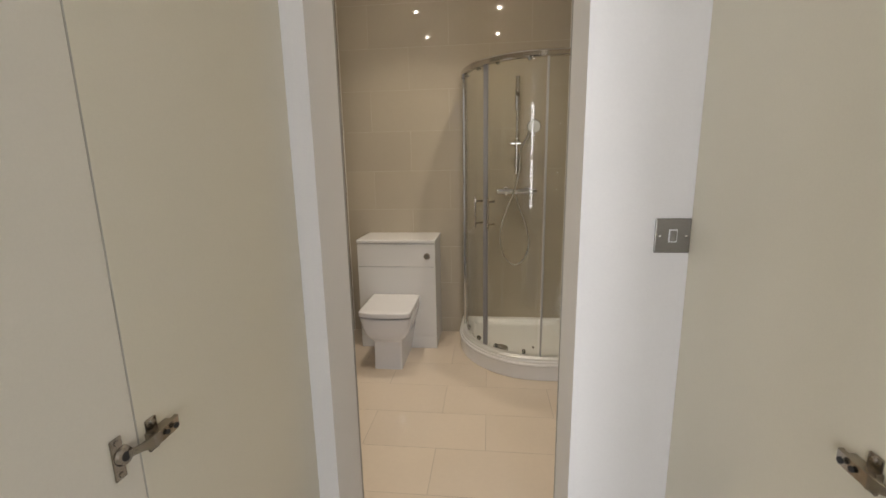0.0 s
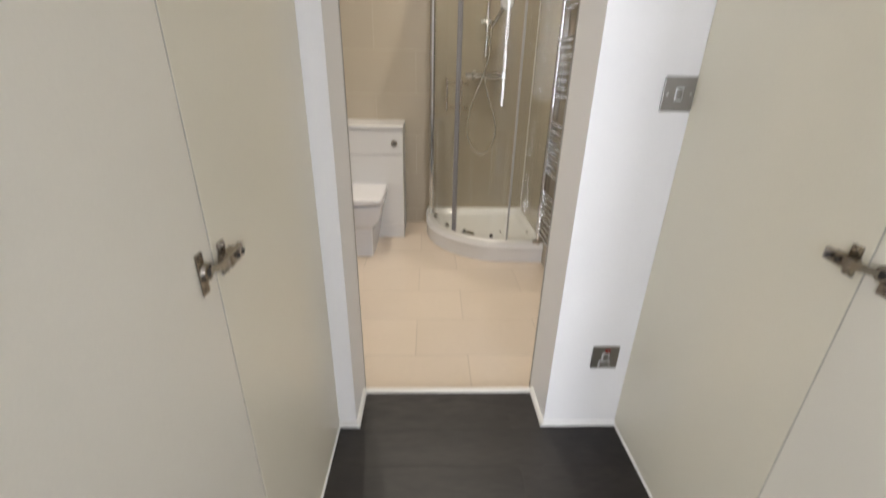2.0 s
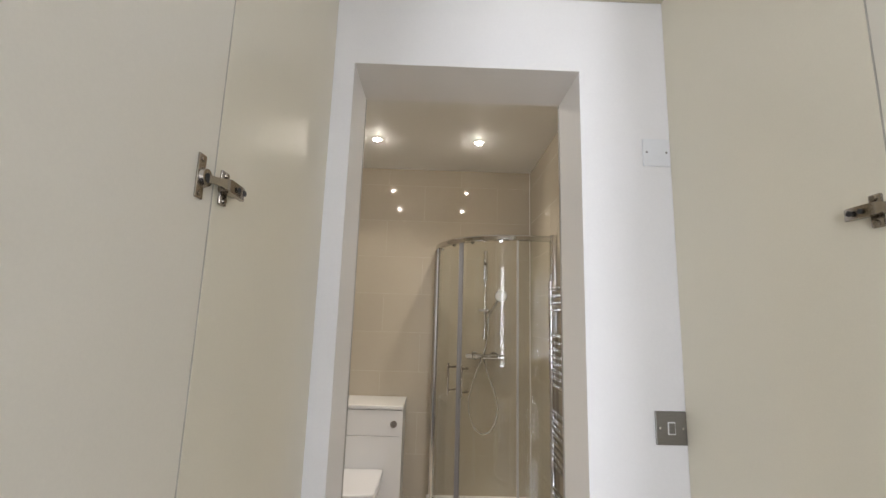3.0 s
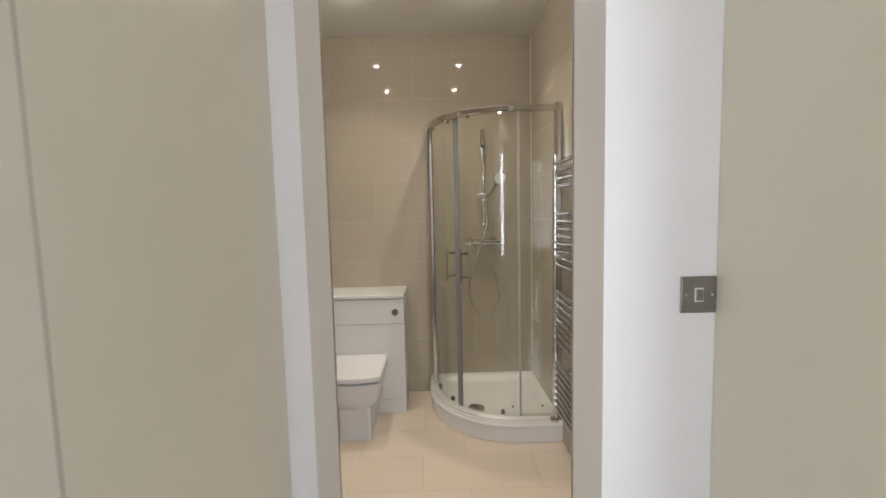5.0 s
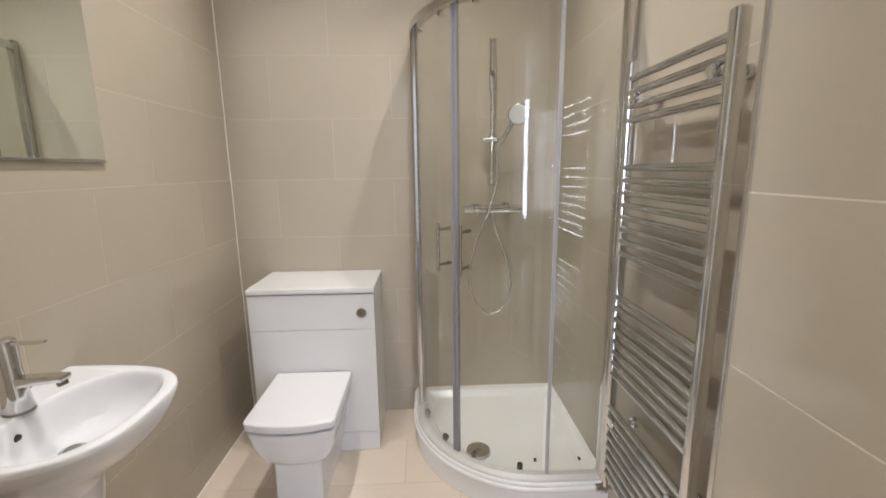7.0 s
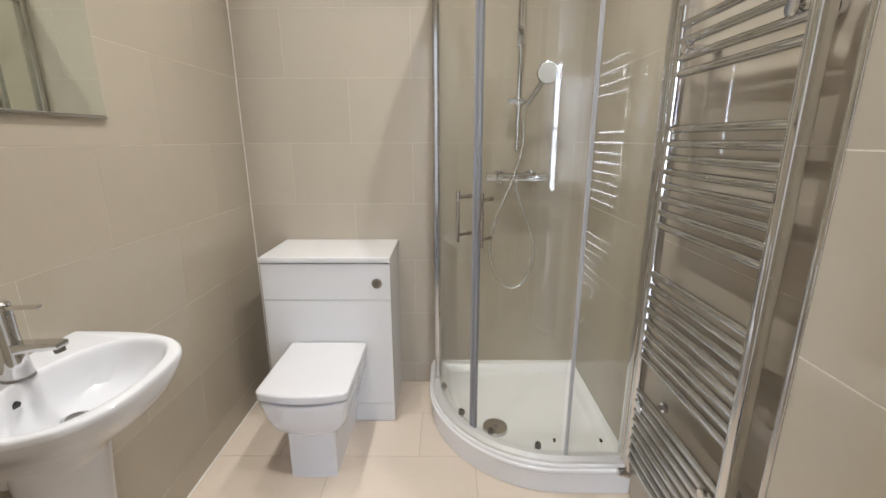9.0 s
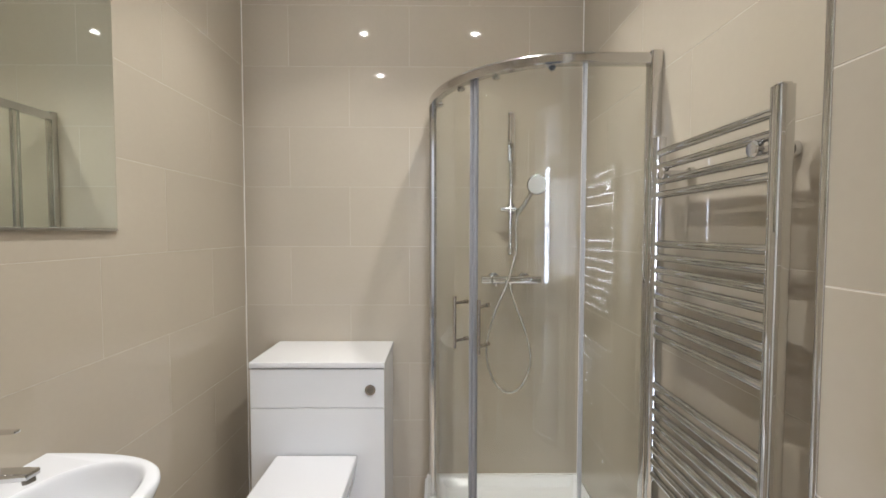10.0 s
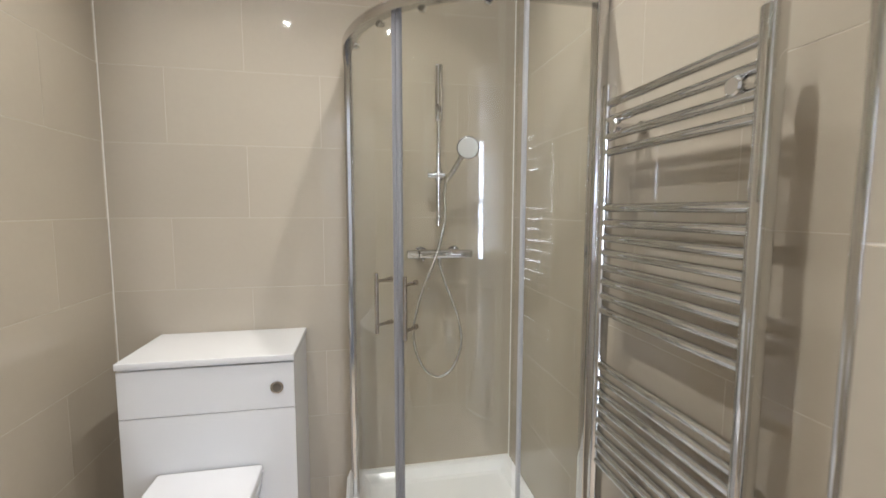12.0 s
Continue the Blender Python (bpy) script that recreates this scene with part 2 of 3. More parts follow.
def smooth_path(knots, steps=10):
    """A Catmull-Rom curve through the knots."""
    k = [Vector(knots[0])] + [Vector(p) for p in knots] + [Vector(knots[-1])]
    out = []
    for a, b, c, d in zip(k, k[1:], k[2:], k[3:]):
        for s in range(steps):
            t = s / steps
            out.append(0.5 * ((2 * b) + (c - a) * t + (2 * a - 5 * b + 4 * c - d) * t * t + (3 * b - a - 3 * c + d) * t ** 3))
    return out + [Vector(knots[-1])]


# ---- the large structure ----
T = 0.0005   # how far tiles stand proud of their joints
floor_hall = structure("floor_hall", box(WX0 - 0.1, WX1 + 0.1, WY0 - 0.1, YT - 0.008, -0.06, -0.0012), SUBFLOOR, "dark grey wood-effect plank floor", "floor")
floor_bath = structure("floor_bathroom", box(XL - 0.05, XR + 0.05, YT - 0.008, YB + 0.05, ZB - 0.06, ZB - T), FLOOR_GROUT, "glossy cream rectangular tile floor", "floor")
wall_back = structure("wall_back", box(XL - T, XR + T, YB + T, YB + 0.12, ZB, ZC), GROUT, "glossy beige tiled wall behind toilet and shower", "wall")
wall_left = structure("wall_left", box(XL - 0.12, XL - T, YF, YB + 0.12, ZB, ZC), GROUT, "glossy beige tiled wall behind the basin", "wall")
wall_right = structure("wall_right", box(XR + T, XR + 0.12, YF, YB + 0.12, ZB, ZC), GROUT, "glossy beige tiled wall behind the towel radiator", "wall")
boxing = structure("wall_boxing", box(XN + T, XR + T, YD + 0.002, YN - T, ZB, ZC), PALE_JOINT, "tiled boxed-in wall beside the doorway", "wall")
bm = box(XL - T, DL, YF, YD, ZB, ZC)
box(DR, XR + T, YF, YD, ZB, ZC, bm=bm)
box(DL, DR, YF, YD, DH, ZC, bm=bm)
wall_door = structure("wall_doorway", bm, WHITE_PAINT, "white painted wall with a deep open doorway", "wall")
ceiling_bath = structure("ceiling_bathroom", box(XL - 0.12, XR + 0.12, YD, YB + 0.12, ZC, ZC + 0.1), CEILING_PAINT, "plain white ceiling with recessed downlights", "ceiling")

# bedroom that closes the place behind the walker
wall_b1 = structure("wall_bedroom_west", box(WX0 - 0.1, WX0, WY0 - 0.1, YF, 0, ZC), WHITE_PAINT, "plain white painted bedroom wall", "wall")
wall_b2 = structure("wall_bedroom_east", box(WX1, WX1 + 0.1, WY0 - 0.1, YF, 0, ZC), WHITE_PAINT, "plain white painted bedroom wall", "wall")
bm = box(WX0, -2.04, WY0 - 0.1, WY0, 0, ZC)
box(-0.74, 0.85, WY0 - 0.1, WY0, 0, ZC, bm=bm)
box(1.45, WX1, WY0 - 0.1, WY0, 0, ZC, bm=bm)
for wx0, wx1 in ((-2.04, -0.74), (0.85, 1.45)):
    box(wx0, wx1, WY0 - 0.1, WY0, 0, 0.40, bm=bm)
    box(wx0, wx1, WY0 - 0.1, WY0, 2.50, ZC, bm=bm)
wall_b3 = structure("wall_bedroom_south", bm, WHITE_PAINT, "white bedroom wall with a tall window and an added narrow one", "wall")
bm = box(WX0, PL - 0.02, YS + 0.02, YS + 0.06, 0, ZC)
box(PR + 0.02, WX1, YS + 0.02, YS + 0.06, 0, ZC, bm=bm)
box(PL - 0.02, PR + 0.02, YS + 0.02, YS + 0.06, ZP + 0.02, ZC, bm=bm)
wall_b4 = structure("wall_wardrobe_front", bm, WHITE_PAINT, "plain pale front of the fitted wardrobes", "wall")
ceiling_bed = structure("ceiling_bedroom", box(WX0 - 0.1, WX1 + 0.1, WY0 - 0.1, YD, ZC, ZC + 0.1), CEILING_PAINT, "plain white bedroom ceiling", "ceiling")
backdrop = structure("backdrop_sky", box(-4.5, 2.5, WY0 - 1.52, WY0 - 1.5, -1, 4.5), WINDOW_GLOW, "bright overcast sky beyond the window", "sky")
window = thing("window_bedroom", (-1.39, WY0 - 0.06, 0.40), "tall white framed bedroom window", "window", kind="structure")
bm = box(-2.04, -1.98, WY0 - 0.09, WY0 - 0.03, 0.40, 2.50, 0.004)
box(-0.80, -0.74, WY0 - 0.09, WY0 - 0.03, 0.40, 2.50, 0.004, bm=bm)
box(-1.42, -1.36, WY0 - 0.09, WY0 - 0.03, 0.40, 2.50, 0.004, bm=bm)
box(-2.04, -0.74, WY0 - 0.089, WY0 - 0.031, 0.40, 0.46, 0.004, bm=bm)
box(-2.04, -0.74, WY0 - 0.089, WY0 - 0.031, 2.44, 2.50, 0.004, bm=bm)
box(-1.98, -0.80, WY0 - 0.085, WY0 - 0.035, 1.42, 1.48, 0.004, bm=bm)
part("window_frame", bm, WOODWORK, window)
# unseen narrow window, added only so daylight also comes from the east
window_added = thing("window_narrow_added", (1.15, WY0 - 0.06, 0.40), "narrow white framed window, added unseen for more daylight", "window", kind="structure")
bm = box(0.85, 0.91, WY0 - 0.09, WY0 - 0.03, 0.40, 2.50, 0.004)
box(1.39, 1.45, WY0 - 0.09, WY0 - 0.03, 0.40, 2.50, 0.004, bm=bm)
box(0.91, 1.39, WY0 - 0.085, WY0 - 0.035, 1.42, 1.48, 0.004, bm=bm)
part("window_frame", bm, WOODWORK, window_added)

# ---- wardrobe passage ----
wardrobe = thing("wardrobe", (0.15, 0.95, 0.0), "cream laminate fitted wardrobe opened as a passage, both doors open", "wardrobe")
side_l = part("side_panel", box(PL - 0.018, PL, YS, YF - 0.002, 0.004, ZP), PANEL, wardrobe)
side_r = part("side_panel", box(PR, PR + 0.018, YS, YF - 0.002, 0.004, ZP), PANEL, wardrobe)
part("top_panel", box(PL, PR, YS, YF - 0.002, ZP, ZP + 0.018, 0.0008, 1), PANEL, wardrobe)
door_l = part("door", box(PL - 0.020, PL - 0.0015, YS - 0.50, YS - 0.0027, 0.012, ZP - 0.004), DOOR_PANEL, wardrobe, "open cream laminate wardrobe door")
door_r = part("door", box(PR + 0.0015, PR + 0.020, YS - 0.50, YS - 0.0027, 0.012, ZP - 0.004), DOOR_PANEL, wardrobe, "open cream laminate wardrobe door")


part("edge_band", box(PL - 0.0175, PL - 0.0008, YS - 0.0016, YS - 0.0002, 0.005, ZP - 0.001), PANEL_EDGE, side_l)
part("edge_band", box(PR + 0.0008, PR + 0.0175, YS - 0.0016, YS - 0.0002, 0.005, ZP - 0.001), PANEL_EDGE, side_r)


def hinge(z, x, s, door, side):
    """A concealed hinge: cup plate on the door, cranked arm and mounting wings on the side panel. s: +1 where the passage lies towards +x."""
    fx = x - 0.0015 * s
    y0 = YS - 0.034
    cup = box(min(fx, fx + 0.003 * s), max(fx, fx + 0.003 * s), y0 - 0.012, y0 + 0.006, z - 0.031, z + 0.031, 0.0012)
    rod((fx, y0 + 0.004, z), (fx + 0.008 * s, y0 + 0.004, z), 0.015, 0.012, 18, cup)
    for dz in (-0.024, 0.024):
        rod((fx + 0.002 * s, y0 - 0.003, z + dz), (fx + 0.0045 * s, y0 - 0.003, z + dz), 0.004, 0.0035, 10, cup)
    part("hinge_cup", cup, HINGE, door, "nickel hinge cup plate")
    # solid black disc painted as the shade in the cup
    part("hinge_hole", rod((fx + 0.007 * s, y0 + 0.004, z), (fx + 0.0085 * s, y0 + 0.004, z), 0.007, 0.007, 12), RECESS_SHADE, door, "hinge cup recess, its shade a black disc")
    rings = []
    for dy, dx, hw, th in ((0.006, 0.006, 0.0055, 0.004), (0.022, 0.016, 0.0055, 0.004), (0.032, 0.021, 0.008, 0.006), (0.040, 0.022, 0.0095, 0.008), (0.084, 0.020, 0.0095, 0.008), (0.091, 0.017, 0.009, 0.007)):
        yy, xx = y0 + dy, x + dx * s
        rings.append([(xx, yy, z - hw), (xx, yy, z + hw), (xx - th * s, yy, z + hw), (xx - th * s, yy, z - hw)])
    arm = loft(rings)
    box(min(x, x + 0.014 * s), max(x, x + 0.014 * s), y0 + 0.042, y0 + 0.084, z - 0.007, z + 0.007, 0.0015, bm=arm)
    box(min(x, x + 0.005 * s), max(x, x + 0.005 * s), y0 + 0.044, y0 + 0.064, z - 0.026, z + 0.026, 0.003, bm=arm)
    for dz in (-0.019, 0.019):
        rod((x + 0.004 * s, y0 + 0.054, z + dz), (x + 0.008 * s, y0 + 0.054, z + dz), 0.0055, 0.004, 12, arm)
    part("hinge_arm", arm, HINGE, side, "nickel cranked hinge arm")
    # black discs stand in for shaded screw recesses
    screw = rod((x + 0.0225 * s, y0 + 0.077, z), (x + 0.0245 * s, y0 + 0.077, z), 0.0045, 0.0045, 10)
    rod((x + 0.0225 * s, y0 + 0.060, z), (x + 0.0245 * s, y0 + 0.060, z), 0.004, 0.004, 10, screw)
    part("hinge_screw", screw, RECESS_SHADE, side, "screw recess, its shade a black disc")


for hz in (0.222, 0.908, 1.566):
    hinge(hz, PL, 1, door_l, side_l)
    hinge(hz, PR, -1, door_r, side_r)


# white beading at the foot of the walls
def bead(name, pts, r=0.014):
    prof = [(0, 0)] + [(r * math.cos(a), r * math.sin(a)) for a in (radians(d) for d in (0, 22, 45, 68, 90))]
    return tagged(link_mesh(name, sweep(pts, prof), WOODWORK), "narrow white beading along the floor edge", "beading", kind="structure")


bead("trim_floor_bead", [(PL + 0.001, YF, 0), (DL + 0.002, YF, 0)])
bead("trim_floor_bead", [(DR - 0.002, YF, 0), (PR - 0.001, YF, 0)])
bead("trim_jamb_bead", [(DL, YF - 0.014, 0), (DL, YT - 0.012, 0)])
bead("trim_jamb_bead", [(DR, YT - 0.012, 0), (DR, YF - 0.014, 0)])
bead("trim_panel_bead", [(PL, YS, 0), (PL, YF - 0.002, 0)], 0.005)
bead("trim_panel_bead", [(PR, YF - 0.002, 0), (PR, YS, 0)], 0.005)
structure("trim_threshold", box(DL + 0.001, DR - 0.001, YT - 0.028, YT - 0.004, -0.004, 0.006, 0.002), WOODWORK, "white threshold strip between plank and tile floors", "threshold")
structure("trim_door_edge", box(DL - 0.003, DL + 0.0015, YD - 0.004, YD + 0.008, ZB, DH, 0.0005, 1), TRIM_GREY, "slim metal tile trim on the doorway edge", "trim")
structure("trim_door_edge_b", box(DR - 0.0015, DR + 0.003, YD - 0.004, YD + 0.008, ZB, DH, 0.0005, 1), TRIM_GREY, "slim metal tile trim on the doorway edge", "trim")
structure("trim_boxing_edge", box(XN - 0.003, XN + 0.010, YN - 0.010, YN + 0.003, ZB, ZC, 0.003), SATIN_ALU, "chrome corner trim on the tiled boxing", "trim")
structure("trim_corner_sealant", box(XL, XL + 0.003, YB - 0.003, YB, ZB, ZC), SEALANT, "white sealant line in the tiled corner", "sealant")
structure("trim_corner_sealant_b", box(XR - 0.004, XR, YB - 0.004, YB, 0.1, ZC), SEALANT, "white sealant line in the tiled corner", "sealant")
structure("trim_floor_sealant", box(XL, XL + 0.004, YD, YB - 0.004, ZB, ZB + 0.004), SEALANT, "white sealant line along the floor", "sealant")


# ---- electrical plates on the white wall ----
def plate(name, x0, x1, z0, z1, mat, label, category):
    ob = thing(name, ((x0 + x1) / 2, YF, z0), label, category)
    part("faceplate", box(x0, x1, YF - 0.006, YF - 0.0005, z0, z1, 0.002), mat, ob)
    return ob


def screws(ob, x0, x1, z, mat):
    for sx in (x0 + 0.011, x1 - 0.011):
        part("screw", rod((sx, YF - 0.0055, z), (sx, YF - 0.0072, z), 0.0035, 0.003, 10), mat, ob)


sw = plate("light_switch", 0.567, 0.649, 1.079, 1.163, STEEL, "brushed steel single light switch on the white wall", "light switch")
bm = box(0.598, 0.618, YF - 0.0075, YF - 0.0055, 1.105, 1.137, 0.001)
part("rocker_surround", bm, PLASTIC, sw, "white switch surround")
part("rocker", box(0.6005, 0.6155, YF - 0.0105, YF - 0.007, 1.108, 1.134, 0.0015), STEEL, sw)
screws(sw, 0.567, 0.649, 1.121, CHROME)
fcu = plate("fused_switch", 0.520, 0.609, 0.253, 0.339, STEEL, "brushed steel fused outlet with a red neon", "fused outlet")
part("neon", box(0.560, 0.578, YF - 0.0078, YF - 0.0055, 0.318, 0.328, 0.001), RED, fcu, "dark red neon window")
bm = box(0.553, 0.576, YF - 0.0078, YF - 0.0055, 0.287, 0.315, 0.001)
part("rocker_surround", bm, PLASTIC, fcu, "white rocker surround")
part("rocker", box(0.5555, 0.5735, YF - 0.010, YF - 0.007, 0.2895, 0.3125, 0.0015), STEEL, fcu)
part("fuse_surround", box(0.545, 0.584, YF - 0.0078, YF - 0.0055, 0.262, 0.282, 0.001), PLASTIC, fcu, "white fuse surround")
part("fuse_holder", box(0.5475, 0.5815, YF - 0.0092, YF - 0.007, 0.2645, 0.2795, 0.001), STEEL, fcu)
bp = plate("blank_plate", 0.569, 0.648, 1.834, 1.916, PLASTIC, "white plastic wall plate high on the wall", "wall plate")
part("raised_panel", box(0.594, 0.623, YF - 0.0068, YF - 0.0055, 1.859, 1.891, 0.0006), PLASTIC, bp)
screws(bp, 0.569, 0.648, 1.875, STEEL)


# ---- ceiling downlights ----
def downlight(x, y):
    ob = thing("downlight", (x, y, ZC), "small round recessed downlight, switched on", "downlight", "bathroom downlights")
    seg = 28
    rings = [[(x + r * math.cos(a), y + r * math.sin(a), ZC + z) for a in (2 * math.pi * k / seg for k in range(seg))]
             for r, z in ((0.028, -0.001), (0.030, -0.005), (0.040, -0.006), (0.043, -0.0005))]
    part("bezel", loft(rings, cap=False), WOODWORK, ob, "white lamp bezel")
    part("lens", rod((x, y, ZC - 0.0008), (x, y, ZC - 0.0075), 0.0268, 0.0262, 24), LENS, ob, "bright lamp lens")
    dome = [[(x + 0.010 * math.cos(e) * math.cos(a), y + 0.010 * math.cos(e) * math.sin(a), ZC - 0.0072 - 0.010 * math.sin(e)) for a in (2 * math.pi * k / 16 for k in range(16))]
            for e in (0.0, 0.4, 0.8, 1.2, 1.5)]
    part("led", loft(dome), LED, ob, "dazzling lamp core")


for lx, ly in LAMPS:
    downlight(lx, ly)

# ---- toilet and its unit ----
UX0, UX1, UY = -0.780, -0.211, 3.075
unit = thing("toilet_unit", ((UX0 + UX1) / 2, 3.25, ZB), "white gloss back-to-wall toilet unit with a flat worktop", "toilet unit")
part("carcass", box(UX0 + 0.001, UX1 - 0.001, UY + 0.019, YB - 0.003, ZB + 0.003, 0.760, 0.001, 1), GLOSS_WHITE, unit)
part("flush_panel", box(UX0, UX1, UY, UY + 0.018, 0.589, 0.755, 0.0015), GLOSS_WHITE, unit)
part("lower_panel", box(UX0, UX1, UY, UY + 0.018, 0.064, 0.586, 0.0015), GLOSS_WHITE, unit)
part("plinth", box(UX0, UX1, UY + 0.002, UY + 0.018, ZB + 0.002, 0.061, 0.001, 1), GLOSS_WHITE, unit)
part("worktop", box(UX0 - 0.002, UX1 + 0.002, UY - 0.006, YB - 0.003, 0.7615, 0.786, 0.003), GLOSS_WHITE, unit)
btn = rod((-0.270, UY + 0.001, 0.667), (-0.270, UY - 0.006, 0.667), 0.0235, 0.0225, 28)
btn = part("flush_button", btn, CHROME, unit, "round chrome flush button")
# black strip painted as the shade in the button's split
part("button_half", box(-0.2705, -0.2695, UY - 0.0072, UY - 0.005, 0.648, 0.686), RECESS_SHADE, btn)
part("button_face", rod((-0.270, UY - 0.005, 0.667), (-0.270, UY - 0.0078, 0.667), 0.0165, 0.016, 24), STEEL, btn)

TX = -0.499
TZ = 0.421 / 0.405   # height of the pan


def d_ring(hw, yf, yb, z, bow=0.02, r=0.035, n=8, back=None):
    """A level outline with a straight back and a softly bowed front with rounded corners."""
    z, yf, back = ZB + z * TZ, yf + 0.045, back or hw
    pts = [(TX - back, yb, z)]
    for k in range(n + 1):
        a = math.pi + (math.pi / 2) * k / n
        pts.append((TX - hw + r + r * math.cos(a), yf + bow + r + r * math.sin(a), z))
    for k in range(1, n):
        u = -1 + 2 * k / n
        pts.append((TX + u * (hw - r), yf + bow * u * u, z))
    for k in range(n + 1):
        a = 1.5 * math.pi + (math.pi / 2) * k / n
        pts.append((TX + hw - r + r * math.cos(a), yf + bow + r + r * math.sin(a), z))
    pts.append((TX + back, yb, z))
    return pts


toilet = thing("toilet", (TX, 2.9, ZB), "white ceramic back-to-wall toilet with a closed square lid", "toilet")
part("pan", loft([d_ring(hw, yf, UY - 0.001, z, b, r, back=max(hw, 0.096 + 0.185 * z)) for z, hw, yf, b, r in (
    (0.001, 0.095, 2.682, 0.004, 0.012), (0.006, 0.094, 2.684, 0.004, 0.014), (0.150, 0.094, 2.688, 0.004, 0.016),
    (0.185, 0.096, 2.684, 0.006, 0.020), (0.198, 0.103, 2.674, 0.008, 0.026), (0.210, 0.116, 2.658, 0.012, 0.034),
    (0.228, 0.133, 2.640, 0.016, 0.040), (0.255, 0.147, 2.627, 0.020, 0.042), (0.290, 0.158, 2.615, 0.022, 0.042), (0.335, 0.165, 2.607, 0.023, 0.038),
    (0.355, 0.168, 2.603, 0.024, 0.034), (0.3600, 0.167, 2.604, 0.024, 0.033), (0.3620, 0.162, 2.609, 0.024, 0.031))]), CERAMIC, toilet)
part("seat", loft([d_ring(hw, yf, 3.050, z, 0.022, 0.034) for z, hw, yf in ((0.3622, 0.138, 2.636), (0.3630, 0.140, 2.634), (0.3710, 0.140, 2.634), (0.3717, 0.138, 2.636))]), SEAT_WHITE, toilet)
part("lid", loft([d_ring(hw, yf, 3.066, z, 0.024, 0.030) for z, hw, yf in (
    (0.3720, 0.169, 2.603), (0.3735, 0.172, 2.600), (0.397, 0.173, 2.599), (0.4015, 0.171, 2.601), (0.404, 0.167, 2.605), (0.405, 0.158, 2.614))]), SEAT_WHITE, toilet)
part("side_bolt", rod((TX + 0.092, 2.985, 0.040), (TX + 0.099, 2.985, 0.040), 0.009, 0.007, 14), CHROME, toilet, "chrome fixing cap")
part("lid_hinge", rod((TX + 0.164, 3.058, ZB + 0.400), (TX + 0.178, 3.058, ZB + 0.400), 0.006, 0.006, 18, round_end=0.002), SEAT_WHITE, toilet)

# ---- basin, pedestal, tap ----
BY = 2.116
N = 72


def spow(v, e):
    return math.copysign(abs(v) ** e, v)


def basin_ring(a, b, z, n=3.0, y=BY, inset=0.0):
    out = []
    for k in range(N):
        t = 2 * math.pi * k / N
        c, s = math.cos(t), math.sin(t)
        if c > 0:
            out.append((XL + 0.001 + inset + (a - inset) * abs(c) ** (2 / n), y + b * spow(s, 2 / n), z))
        else:
            out.append((XL + 0.001 + inset, y + b * spow(s, 2 / n), z))
    return out


def bowl_ring(cx, ax, by, z, n=2.7):
    return [(cx + ax * spow(math.cos(t), 2 / n), BY + by * spow(math.sin(t), 2 / n), z) for t in (2 * math.pi * k / N for k in range(N))]


basin = thing("wash_basin", (-0.80, BY, ZB), "white ceramic wall basin on a pedestal with a chrome mixer tap", "wash basin")
RZ = 0.790
part("bowl", loft([
    basin_ring(0.200, 0.112, RZ - 0.195, 2.3), basin_ring(0.218, 0.124, RZ - 0.165, 2.4), basin_ring(0.276, 0.144, RZ - 0.125, 2.4), basin_ring(0.322, 0.172, RZ - 0.09, 2.5),
    basin_ring(0.345, 0.201, RZ - 0.060, 2.8), basin_ring(0.355, 0.220, RZ - 0.036, 3.0), basin_ring(0.3592, 0.2282, RZ - 0.014, 3.2), basin_ring(0.3588, 0.2278, RZ - 0.008, 3.2),
    basin_ring(0.3572, 0.2262, RZ - 0.0036, 3.2), basin_ring(0.3540, 0.2235, RZ - 0.0009, 3.2), basin_ring(0.3495, 0.2195, RZ, 3.2),
    bowl_ring(-0.740, 0.128, 0.188, RZ - 0.0005, 2.3), bowl_ring(-0.740, 0.1245, 0.1845, RZ - 0.0022, 2.3), bowl_ring(-0.740, 0.1212, 0.181, RZ - 0.0060, 2.3), bowl_ring(-0.7405, 0.1185, 0.178, RZ - 0.0120, 2.3),
    bowl_ring(-0.743, 0.113, 0.172, RZ - 0.028, 2.3), bowl_ring(-0.750, 0.103, 0.158, RZ - 0.058, 2.3), bowl_ring(-0.762, 0.086, 0.132, RZ - 0.088, 2.3), bowl_ring(-0.774, 0.066, 0.098, RZ - 0.104, 2.2),
    bowl_ring(-0.784, 0.046, 0.062, RZ - 0.112, 2.1), bowl_ring(-0.790, 0.022, 0.022, RZ - 0.115, 2.0)]), CERAMIC, basin)
part("pedestal", loft([[(XL + 0.06 + (0.08 + w) * (0.5 + 0.5 * math.cos(t)), BY + (0.062 + w) * math.sin(t), z) for t in (2 * math.pi * k / 40 for k in range(40))]
                       for z, w in ((ZB + 0.002, 0.045), (0.02, 0.040), (0.12, 0.030), (0.35, 0.028), (0.50, 0.038), (0.57, 0.046), (0.64, 0.054))]), CERAMIC, basin)
waste = part("waste", rod((-0.788, BY + 0.008, RZ - 0.116), (-0.788, BY + 0.008, RZ - 0.108), 0.031, 0.028, 24), CHROME, basin, "round chrome basin waste")
part("plug", rod((-0.788, BY + 0.008, RZ - 0.109), (-0.788, BY + 0.008, RZ - 0.103), 0.021, 0.017, 20), STEEL, waste)
# no real opening: a black plug gives the overflow's inner shade
part("overflow", rod((-0.866, BY - 0.044, RZ - 0.037), (-0.8505, BY - 0.043, RZ - 0.041), 0.0088, 0.0088, 16), RECESS_SHADE, basin, "overflow hole, its shade a black disc")

